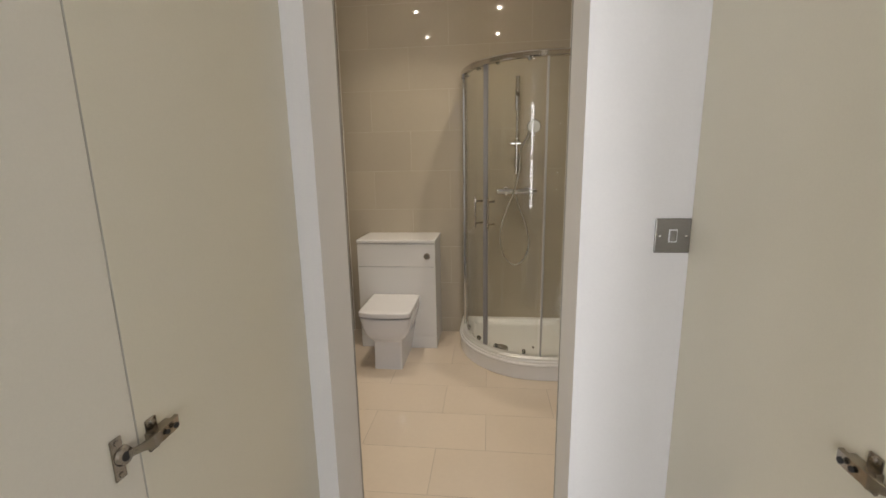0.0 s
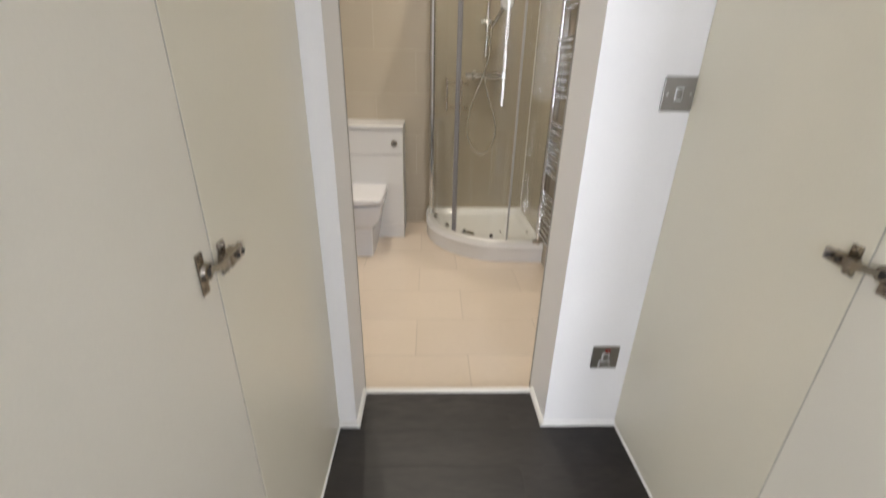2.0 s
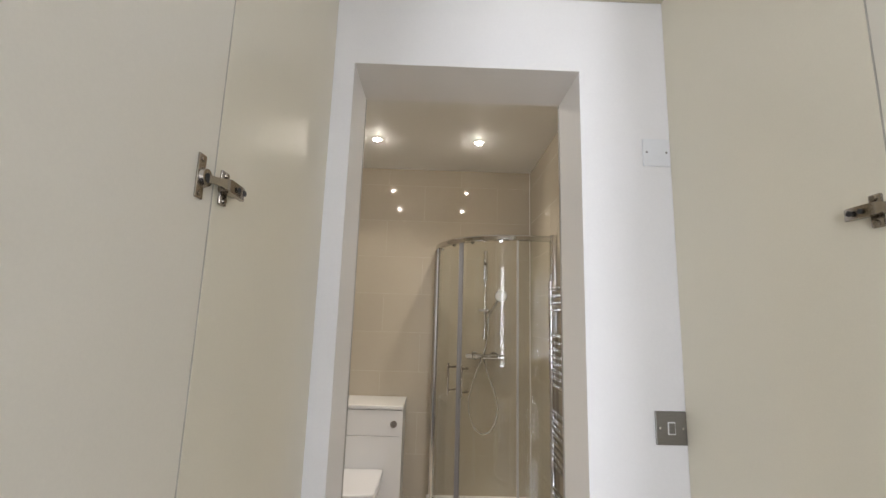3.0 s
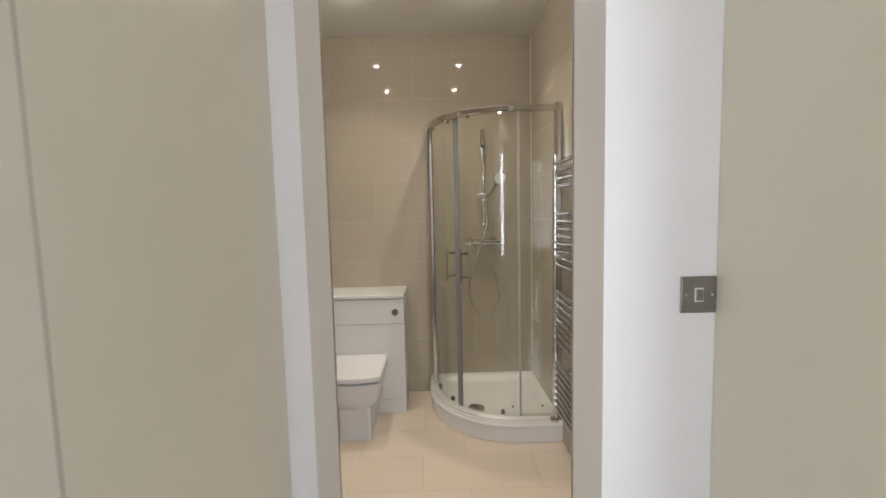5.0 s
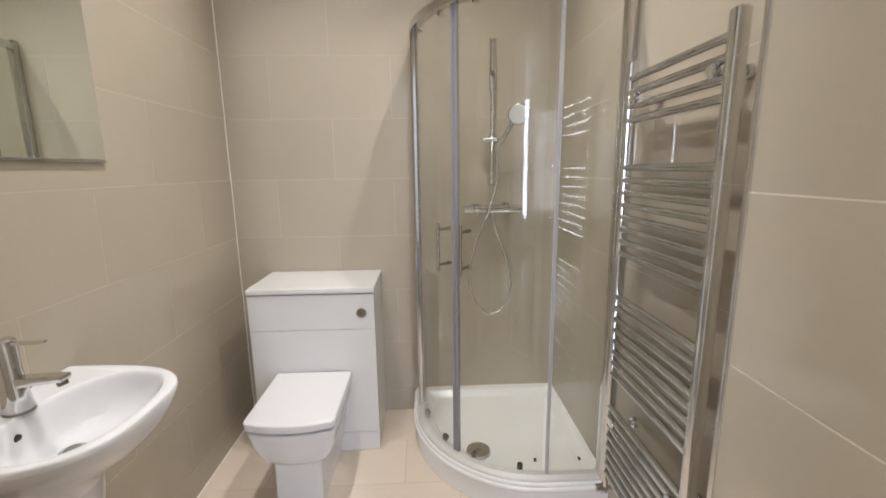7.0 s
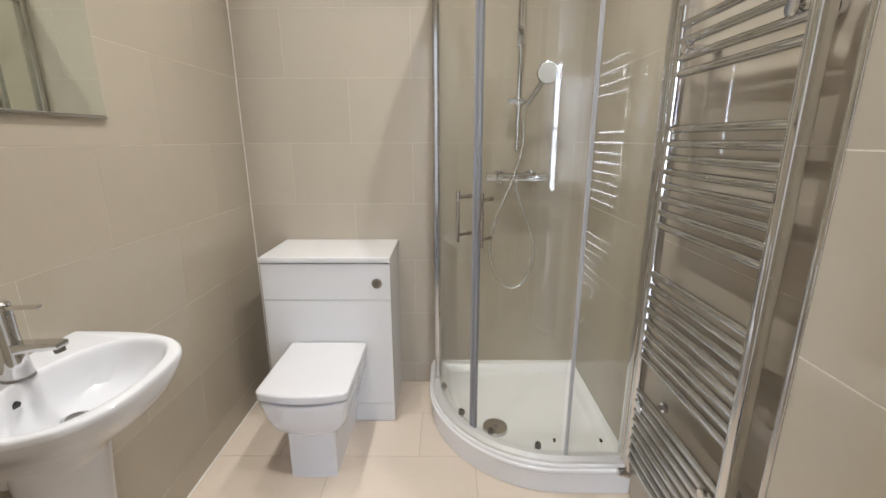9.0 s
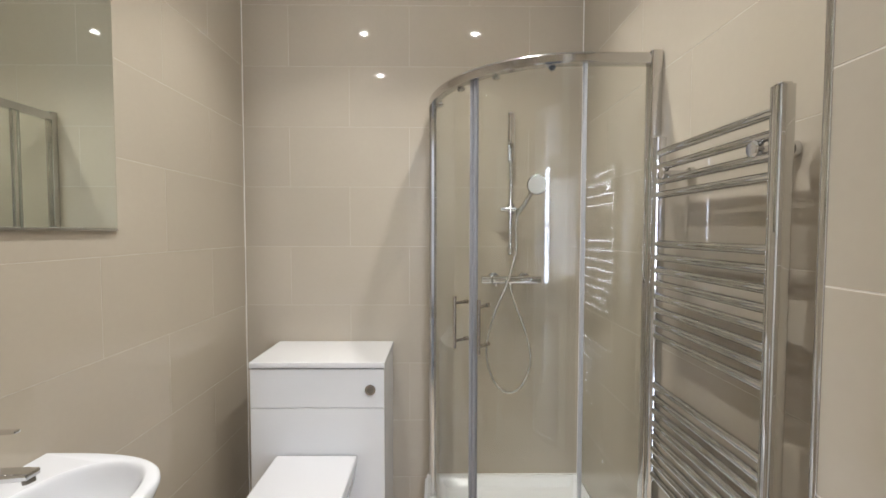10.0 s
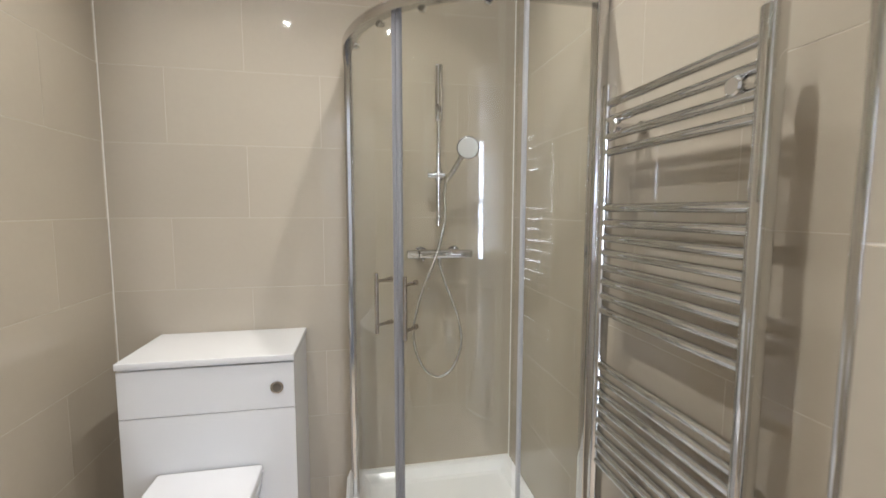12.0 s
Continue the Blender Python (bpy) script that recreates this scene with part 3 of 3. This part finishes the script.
tap = thing("mixer_tap", (-0.879, BY, RZ), "chrome single-lever basin mixer tap on the basin", "tap")
body = loft([[(-0.879 + ox + r * math.cos(t), BY + r * math.sin(t), RZ + z) for t in (2 * math.pi * k / 28 for k in range(28))]
             for z, r, ox in ((0.004, 0.0280, 0), (0.012, 0.0272, 0), (0.05, 0.0235, -0.002), (0.10, 0.0215, -0.004), (0.137, 0.0230, -0.006), (0.1405, 0.0225, -0.006))])
part("body", body, CHROME, tap)
part("base_ring", rod((-0.879, BY, RZ - 0.0005), (-0.879, BY, RZ + 0.006), 0.029, 0.028, 28), STEEL, tap)
spout = loft([[(x, BY - w, z - h), (x, BY + w, z - h), (x, BY + w, z + h), (x, BY - w, z + h)]
              for x, z, w, h in ((-0.874, RZ + 0.068, 0.015, 0.012), (-0.84, RZ + 0.072, 0.0155, 0.0095), (-0.79, RZ + 0.076, 0.0155, 0.0075), (-0.766, RZ + 0.077, 0.015, 0.006))])
bmesh.ops.bevel(spout, geom=spout.edges[:], offset=0.002, segments=2, affect="EDGES", profile=0.5)
spout = part("spout", spout, CHROME, tap)
part("nozzle", rod((-0.778, BY, RZ + 0.074), (-0.775, BY, RZ + 0.060), 0.0105, 0.0105, 16), STEEL, spout)
part("cap", rod((-0.885, BY, RZ + 0.1362), (-0.887, BY, RZ + 0.168), 0.0236, 0.0230, 28, round_end=0.004), CHROME, tap)
lever = loft([[(x, BY - w, z - h), (x, BY + w, z - h), (x, BY + w, z + h), (x, BY - w, z + h)]
              for x, z, w, h in ((-0.879, RZ + 0.158, 0.007, 0.004), (-0.84, RZ + 0.159, 0.0065, 0.0035), (-0.794, RZ + 0.161, 0.0065, 0.003))])
bmesh.ops.bevel(lever, geom=lever.edges[:], offset=0.001, segments=2, affect="EDGES", profile=0.5)
part("lever", lever, CHROME, tap)

# ---- mirror ----
mirror = thing("mirror", (XL, 2.11, 1.345), "frameless rectangular mirror on the tiled wall", "mirror")
part("glass", box(XL + 0.002, XL + 0.008, 1.650, 2.580, 1.347, 2.22, 0.0015), MIRROR, mirror)
part("edge_channel", box(XL + 0.0005, XL + 0.010, 1.649, 2.581, 1.340, 1.3465, 0.0008, 1), SATIN_ALU, mirror)

# ---- shower tray and enclosure ----
SX, SY, CX, CY = -0.007, 2.682, 0.492, 3.215     # frame's side line and front line, centre of its curve
TRZ = 0.092


def shower_path(grow=0.0, steps=36, closed=False):
    """From the back wall along the side, round the curve and along the front to the other wall."""
    pts = [Vector((SX - grow, YB - 0.002, 0)), Vector((SX - grow, CY + 0.1, 0))]
    for k in range(steps + 1):
        a = math.pi + (math.pi / 2) * k / steps
        pts.append(Vector((CX + (CX - SX + grow) * math.cos(a), CY + (CY - SY + grow) * math.sin(a), 0)))
    pts += [Vector((CX + 0.1, SY - grow, 0)), Vector((XR - 0.002, SY - grow, 0))]
    if closed:
        pts.append(Vector((XR - 0.002, YB - 0.002, 0)))
    return pts


def at_angle(deg, grow=0.0, z=0.0):
    a = radians(deg)
    return Vector((CX + (CX - SX + grow) * math.cos(a), CY + (CY - SY + grow) * math.sin(a), z))


def shift(pts, z):
    return [p + Vector((0, 0, z)) for p in pts]


tray = thing("shower_tray", (0.36, 3.0, ZB), "white quadrant shower tray with a round chrome drain", "shower tray")
TG = 0.041


def tray_ring(grow, z, keep=0.0):
    ring = shower_path(grow, 36, True)
    return [Vector((min(p.x, XR - 0.002 - keep), min(p.y, YB - 0.002 - keep), z)) for p in ring]


part("basin", loft([tray_ring(g, z, k) for g, z, k in (
    (TG - 0.009, ZB + 0.001, 0), (TG - 0.008, ZB + 0.004, 0), (TG - 0.008, TRZ - 0.038, 0), (TG - 0.003, TRZ - 0.035, 0), (TG, TRZ - 0.031, 0), (TG, TRZ - 0.022, 0),
    (TG - 0.002, TRZ - 0.018, 0), (TG - 0.007, TRZ - 0.016, 0), (TG - 0.008, TRZ - 0.012, 0), (TG - 0.007, TRZ - 0.006, 0), (TG - 0.010, TRZ - 0.001, 0), (TG - 0.014, TRZ, 0),
    (-0.035, TRZ, 0.03), (-0.045, TRZ - 0.006, 0.04), (-0.065, TRZ - 0.030, 0.06), (-0.085, TRZ - 0.036, 0.08))]), ACRYLIC, tray)
drain = part("drain_cover", rod((0.249, 2.905, TRZ - 0.036), (0.249, 2.905, TRZ - 0.024), 0.056, 0.052, 32), SATIN_ALU, tray, "round grey drain cover")
part("drain_centre", rod((0.249, 2.905, TRZ - 0.025), (0.249, 2.905, TRZ - 0.0225), 0.012, 0.010, 20), STEEL, drain)
part("sealant", box(SX - 0.03, XR, YB - 0.008, YB, TRZ, TRZ + 0.006, 0.001, 1), SEALANT, tray)

shower = thing("shower_enclosure", (0.36, 3.0, TRZ), "curved glass quadrant shower enclosure with two sliding doors", "shower enclosure")
BOT, TOP = TRZ + 0.001, 1.912
rail_prof = [(0.016, -0.017), (0.019, -0.012), (0.019, 0.010), (0.014, 0.017), (-0.012, 0.017), (-0.016, 0.012), (-0.016, -0.017)]
part("top_rail", sweep(shift(shower_path(), TOP - 0.017), rail_prof), SATIN_ALU, shower, "curved polished aluminium rail")
low_prof = [(0.026, -0.016), (0.024, -0.006), (0.012, 0.006), (-0.012, 0.008), (-0.016, -0.016)]
part("bottom_rail", sweep(shift(shower_path(), BOT + 0.016), low_prof), SILL_ALU, shower)
for nm, x0, x1, y0, y1 in (("wall_profile", XR - 0.040, XR - 0.001, SY - 0.022, SY + 0.018), ("wall_profile", SX - 0.020, SX + 0.016, YB - 0.036, YB - 0.001)):
    part(nm, box(x0, x1, y0, y1, BOT, TOP + 0.008, 0.006, 3), SATIN_ALU, shower)


def pane(pts, thick, z0, z1):
    return sweep(shift(pts, 0), [(thick / 2, z0), (thick / 2, z1), (-thick / 2, z1), (-thick / 2, z0)])


GB, GT = BOT + 0.025, TOP - 0.022
fixed_l = part("fixed_pane", pane([Vector((SX, y, 0)) for y in (YB - 0.02, 3.30, CY + 0.005)], 0.005, GB, GT), GLASS, shower)
fixed_r = part("fixed_pane", pane([Vector((x, SY, 0)) for x in (CX + 0.004, 0.6, XR - 0.03)], 0.005, GB, GT), GLASS, shower)
MID = 225.3
door_a = part("sliding_door", pane([at_angle(176 + (MID - 0.6 - 176) * k / 16, -0.010) for k in range(17)], 0.005, GB, GT), GLASS, shower, "curved clear glass sliding door")
door_b = part("sliding_door", pane([at_angle(MID + 0.6 + (268 - MID - 0.6) * k / 18, -0.010) for k in range(19)], 0.005, GB, GT), GLASS, shower, "curved clear glass sliding door")


def seal(name, centre, tangent, w, d, parent, mat):
    t = Vector(tangent).normalized()
    o = Vector((t.y, -t.x, 0))
    c = Vector(centre)
    ring = [c + t * (w * a) + o * (d * b) for a, b in ((-1, -0.6), (-0.6, -1), (0.6, -1), (1, -0.6), (1, 0.6), (0.6, 1), (-0.6, 1), (-1, 0.6))]
    part(name, loft([shift(ring, GB - 0.004), shift(ring, GT + 0.004)]), mat, parent)


def tangent(deg):
    return (at_angle(deg + 1) - at_angle(deg - 1)).normalized()


seal("door_seal", at_angle(MID - 1.0, -0.010), tangent(MID), 0.008, 0.008, door_a, SEAL)
seal("door_seal", at_angle(MID + 1.0, -0.010), tangent(MID), 0.008, 0.008, door_b, SEAL)
seal("door_seal", at_angle(176, -0.010), tangent(176), 0.006, 0.006, door_a, SATIN_ALU)
seal("pane_stile", (SX, CY, 0), (0, 1, 0), 0.008, 0.009, fixed_l, SATIN_ALU)
seal("pane_stile", (CX, SY, 0), (1, 0, 0), 0.006, 0.008, fixed_r, SEAL_PALE)


def bar_handle(deg, door):
    out = (at_angle(deg, 0.05) - at_angle(deg, 0)).normalized()
    c = at_angle(deg, -0.010)
    h = c + out * 0.040
    bm = rod(h + Vector((0, 0, 0.905)), h + Vector((0, 0, 1.100)), 0.0065, 0.0065, 14, round_end=0.001)
    for z in (0.932, 1.074):
        rod(c - out * 0.022 + Vector((0, 0, z)), h + Vector((0, 0, z)), 0.0055, 0.0055, 12, bm)
        rod(c - out * 0.024 + Vector((0, 0, z)), c - out * 0.008 + Vector((0, 0, z)), 0.009, 0.008, 12, bm)
    part("handle", bm, HANDLE, door, "brushed nickel bar handle")


bar_handle(MID - 6.5, door_a)
bar_handle(MID + 6.0, door_b)


def roller(deg, z, door, up):
    p = at_angle(deg, -0.026, z)
    out = (at_angle(deg, 0.05) - at_angle(deg, 0)).normalized()
    bm = rod(p - out * 0.006, p + out * 0.012, 0.0125, 0.0125, 18, round_end=0.002)
    rod(p - out * 0.012, p - out * 0.005, 0.008, 0.009, 14, bm)
    rod(p + Vector((0, 0, 0.010 * up)), p + Vector((0, 0, 0.022 * up)), 0.006, 0.006, 10, bm)
    if up < 0:
        rod(p + out * 0.004 - Vector((0, 0, 0.012)), p + out * 0.004 + Vector((0, 0, 0.018)), 0.0115, 0.0115, 16, bm, round_end=0.004)
    part("roller", bm, ROLLER if up < 0 else CHROME, door, "dark chrome door roller" if up < 0 else "chrome door roller")


for deg, door in ((190, door_a), (215, door_a), (235, door_b), (258, door_b)):
    roller(deg, GT - 0.010, door, 1)
    roller(deg, GB + 0.004, door, -1)

for sx, door in ((0.448, door_b), (0.625, fixed_r)):
    part("stud", rod((sx, SY + 0.006, 0.168), (sx, SY + 0.016, 0.168), 0.006, 0.005, 16), ROLLER, door, "small dark stud")

# ---- shower riser, valve and hose ----
RX, RY = 0.370, YB - 0.055
kit = thing("shower_kit", (RX, YB, 1.1), "chrome thermostatic bar shower with riser rail, hose and hand shower", "shower")
part("riser_rail", rod((RX, RY, 1.235), (RX, RY, 1.905), 0.0095, 0.0095, 18), CHROME, kit)
part("rail_end", box(RX - 0.0165, RX + 0.0165, RY - 0.012, RY + 0.016, 1.680, 1.918, 0.007, 3), CHROME, kit)
part("rail_end", rod((RX, RY, 1.226), (RX, RY, 1.268), 0.0125, 0.0125, 20, round_end=0.004), CHROME, kit)
for z in (1.885, 1.250):
    part("rail_bracket", rod((RX, RY, z), (RX, YB - 0.0005, z), 0.010, 0.013, 16), CHROME, kit)
slider = rod((RX, RY, 1.425), (RX, RY, 1.475), 0.018, 0.018, 20, round_end=0.003)
rod((RX - 0.050, RY - 0.004, 1.449), (RX + 0.028, RY - 0.012, 1.449), 0.012, 0.014, 16, slider, round_end=0.003)
slider = part("slider", slider, CHROME, kit)
head_c = Vector((0.482, RY - 0.080, 1.560))
head_n = Vector((-0.15, -0.92, -0.28)).normalized()
h0 = Vector((RX + 0.030, RY - 0.022, 1.425))
part("handset_handle", tube(smooth_path([h0, h0 + Vector((0.03, -0.016, 0.045)), head_c - head_n * 0.022 - Vector((0.020, 0, 0.030))], 6), 0.0125), CHROME, kit)
head = part("shower_head", rod(head_c - head_n * 0.024, head_c, 0.036, 0.049, 32, round_end=0.003), CHROME, kit)
part("spray_face", rod(head_c - head_n * 0.001, head_c + head_n * 0.003, 0.044, 0.042, 32), SPRAY, head, "pale grey spray face")
VX0, VX1, VZ, VY = 0.226, 0.518, 1.105, YB - 0.075
part("valve_body", rod((VX0 + 0.055, VY, VZ), (VX1 - 0.055, VY, VZ), 0.021, 0.021, 24, round_end=0.002), CHROME, kit)
for a, b in ((VX0, VX0 + 0.052), (VX1 - 0.052, VX1)):
    part("valve_knob", rod((a, VY, VZ), (b, VY, VZ), 0.0205, 0.0205, 20, round_end=0.003), CHROME, kit)
for x in (VX0 + 0.070, VX1 - 0.070):
    bm = rod((x, VY, VZ), (x, YB - 0.010, VZ), 0.015, 0.015, 18)
    rod((x, YB - 0.012, VZ), (x, YB - 0.0005, VZ), 0.030, 0.032, 28, bm)
    part("valve_inlet", bm, CHROME, kit)
part("temperature_stop", rod((VX0 + 0.070, VY - 0.012, VZ - 0.018), (VX0 + 0.070, VY - 0.014, VZ - 0.030), 0.008, 0.008, 12), CHROME, kit)
part("hose_outlet", rod((RX, VY, VZ - 0.018), (RX, VY, VZ - 0.040), 0.011, 0.010, 16), CHROME, kit)
hose_knots = [(RX, VY, VZ - 0.038), (RX + 0.025, VY - 0.004, 0.98), (RX + 0.080, VY - 0.01, 0.83), (RX + 0.098, VY - 0.012, 0.70), (RX + 0.055, VY - 0.010, 0.585), (RX - 0.015, VY - 0.008, 0.552),
              (RX - 0.085, VY - 0.010, 0.62), (RX - 0.118, VY - 0.014, 0.76), (RX - 0.085, VY - 0.020, 0.93), (RX - 0.020, VY - 0.030, 1.10), (RX + 0.018, VY - 0.030, 1.25), (RX + 0.022, RY - 0.030, 1.36), tuple(h0)]
part("hose", tube(smooth_path(hose_knots, 12), 0.0065), HOSE, kit, "silver flexible shower hose")

# ---- towel radiator ----
radiator = thing("towel_radiator", (0.660, 2.322, 0.2), "tall chrome ladder towel radiator on the tiled wall", "towel radiator")
GX, GZ0, GZ1 = 0.665, 0.200, 1.612
for y in (2.101, 2.543):
    ring = [(0.001 + 0.018 * spow(math.cos(k), 0.7), 0.0165 * spow(math.sin(k), 0.7)) for k in (math.pi * j / 12 for j in range(24))]
    post = loft([[(GX - a, y + b, z) for a, b in ring] for z in (GZ0, GZ1)])
    post = part("post", post, RAD_CHROME, radiator)
    part("post_cap", box(GX - 0.012, GX + 0.010, y - 0.011, y + 0.011, GZ1 - 0.001, GZ1 + 0.006, 0.003), CHROME, post)
bars = [1.567, 1.526, 1.485, 1.446]
bars += [1.305 - 0.0385 * k for k in range(8)] + [0.888 - 0.0385 * k for k in range(8)] + [0.492 - 0.0365 * k for k in range(8)]
for z in bars:
    part("bar", rod((GX - 0.004, 2.112, z), (GX - 0.004, 2.532, z), 0.011, 0.011, 16), RAD_CHROME, radiator)
for y in (2.153, 2.495):
    for z in (1.505, 0.45):
        bm = rod((GX - 0.020, y, z), (GX - 0.002, y, z), 0.017, 0.017, 18, round_end=0.003)
        rod((GX - 0.002, y, z), (XR - 0.001, y, z), 0.008, 0.008, 14, bm)
        rod((XR - 0.012, y, z), (XR - 0.0008, y, z), 0.016, 0.018, 18, bm)
        part("wall_bracket", bm, CHROME, radiator)
for y in (2.101, 2.543):
    bm = rod((GX, y, GZ0 - 0.055), (GX, y, GZ0), 0.012, 0.012, 16)
    if y < 2.3:
        rod((GX, y, ZB + 0.0005), (GX, y, GZ0 - 0.05), 0.008, 0.008, 12, bm)
    else:
        rod((GX, y, GZ0 - 0.04), (XR - 0.0005, y, GZ0 - 0.04), 0.008, 0.008, 12, bm)
    rod((GX - 0.035, y, GZ0 - 0.04), (GX + 0.01, y, GZ0 - 0.04), 0.014, 0.015, 18, bm, round_end=0.003)
    part("valve", bm, CHROME, radiator, "chrome radiator valve and pipe")

# ---- tiles and planks ----
TILE_CACHE = {}


def tile_mesh(w, h, mat, t=T, c=0.0003):
    """A flat tile with eased edges, lying in its own xy plane, face towards +z."""
    key = (round(w, 4), round(h, 4), mat.name)
    if key not in TILE_CACHE:
        a, b = w / 2, h / 2
        verts = [(sx * a, sy * b, 0) for sx, sy in ((-1, -1), (1, -1), (1, 1), (-1, 1))]
        verts += [(sx * a, sy * b, t - c) for sx, sy in ((-1, -1), (1, -1), (1, 1), (-1, 1))]
        verts += [(sx * (a - c), sy * (b - c), t) for sx, sy in ((-1, -1), (1, -1), (1, 1), (-1, 1))]
        faces = [(8, 9, 10, 11)]
        for k in range(4):
            j = (k + 1) % 4
            faces += [(k, j, j + 4, k + 4), (k + 4, j + 4, j + 8, k + 8)]
        me = bpy.data.meshes.new("tile")
        me.from_pydata(verts, [], faces)
        me.materials.append(mat)
        TILE_CACHE[key] = me
    return TILE_CACHE[key]


def lay(parent, name, u0, u1, v0, v1, first_u, first_v, size_u, size_v, place, mat, stagger, gap=0.0017, phase=0, t=T):
    """Courses of pieces between u0..u1 and v0..v1. first_u: a joint in even courses; stagger: the shift of odd ones. place(u, v) gives the pose."""
    lo = math.floor((v0 - first_v) / size_v)
    for r in range(lo, math.ceil((v1 - first_v) / size_v)):
        b0, b1 = max(v0, first_v + r * size_v), min(v1, first_v + (r + 1) * size_v)
        if b1 - b0 < 0.012:
            continue
        start = first_u + (stagger if (r + phase) % 2 else 0.0)
        for k in range(math.floor((u0 - start) / size_u), math.ceil((u1 - start) / size_u)):
            a0, a1 = max(u0, start + k * size_u), min(u1, start + (k + 1) * size_u)
            if a1 - a0 < 0.012:
                continue
            ob = new(name, tile_mesh(a1 - a0 - gap, b1 - b0 - gap, mat, t))
            ob.parent = parent
            wob = random.uniform(-0.0005, 0.0005)
            ob.matrix_basis = place((a0 + a1) / 2, (b0 + b1) / 2) @ pose(0, 0, 0, math.degrees(wob), math.degrees(random.uniform(-0.0005, 0.0005)), 0)


def axes_pose(o, x, y, z):
    m = Matrix((x, y, z)).transposed().to_4x4()
    m.translation = o
    return m


X, Y, Z = Vector((1, 0, 0)), Vector((0, 1, 0)), Vector((0, 0, 1))
V0, TH, TW = 0.9690, 0.2958, 0.594
# back wall, seen along +y
lay(wall_back, "tile", XL, XR, ZB, ZC, -0.721, V0, TW, TH, lambda u, v: axes_pose((u, YB + T, v), X, Z, -Y), WALL_TILE, 0.297)
lay(wall_left, "tile", YD, YB, ZB, ZC, 2.522, V0, TW, TH, lambda u, v: axes_pose((XL - T, u, v), -Y, Z, X), WALL_TILE, 0.297)
lay(wall_right, "tile", YN - 0.002, YB, ZB, ZC, 2.512, V0, TW, TH, lambda u, v: axes_pose((XR + T, u, v), Y, Z, -X), WALL_TILE, 0.297)
lay(boxing, "tile", YD + 0.004, YN - 0.008, ZB, ZC, 1.2, V0, 1.2, TH, lambda u, v: axes_pose((XN + T, u, v), Y, Z, -X), WALL_TILE, 0.0, gap=0.0026)
lay(boxing, "tile", XN + 0.008, XR, ZB, ZC, 0.0, V0, 1.2, TH, lambda u, v: axes_pose((u, YN - T, v), -X, Z, Y), WALL_TILE, 0.0)
lay(wall_door, "tile", XL, DL - 0.004, ZB, ZC, -0.721, V0, TW, TH, lambda u, v: axes_pose((u, YD, v), -X, Z, Y), WALL_TILE, 0.297)
lay(wall_door, "tile", DL, DR, DH + 0.003, ZC, -0.721, V0, TW, TH, lambda u, v: axes_pose((u, YD, v), -X, Z, Y), WALL_TILE, 0.297)
lay(floor_bath, "tile", XL, XR, YT - 0.003, YB, -0.082, 1.661, 0.6, 0.2955, lambda u, v: axes_pose((u, v, ZB - T), X, Y, Z), FLOOR_TILE, 0.238)
# planks of the hall; the near ones one by one, the bedroom's the same way
PW = 0.148
lay(floor_hall, "plank", PL, PR, YS - 0.9, YT - 0.028, 0.272, 0.908, 1.2, PW, lambda u, v: axes_pose((u, v, -T), X, Y, Z), PLANK, 0.47, gap=0.0012)
lay(floor_hall, "plank", WX0, WX1, WY0, YS - 0.9, 0.272, 0.908, 1.2, PW, lambda u, v: axes_pose((u, v, -T), X, Y, Z), PLANK, 0.47, gap=0.0012)
lay(floor_hall, "plank", WX0, PL, YS - 0.9, YS + 0.02, 0.272, 0.908, 1.2, PW, lambda u, v: axes_pose((u, v, -T), X, Y, Z), PLANK, 0.47, gap=0.0012)
lay(floor_hall, "plank", PR, WX1, YS - 0.9, YS + 0.02, 0.272, 0.908, 1.2, PW, lambda u, v: axes_pose((u, v, -T), X, Y, Z), PLANK, 0.47, gap=0.0012)
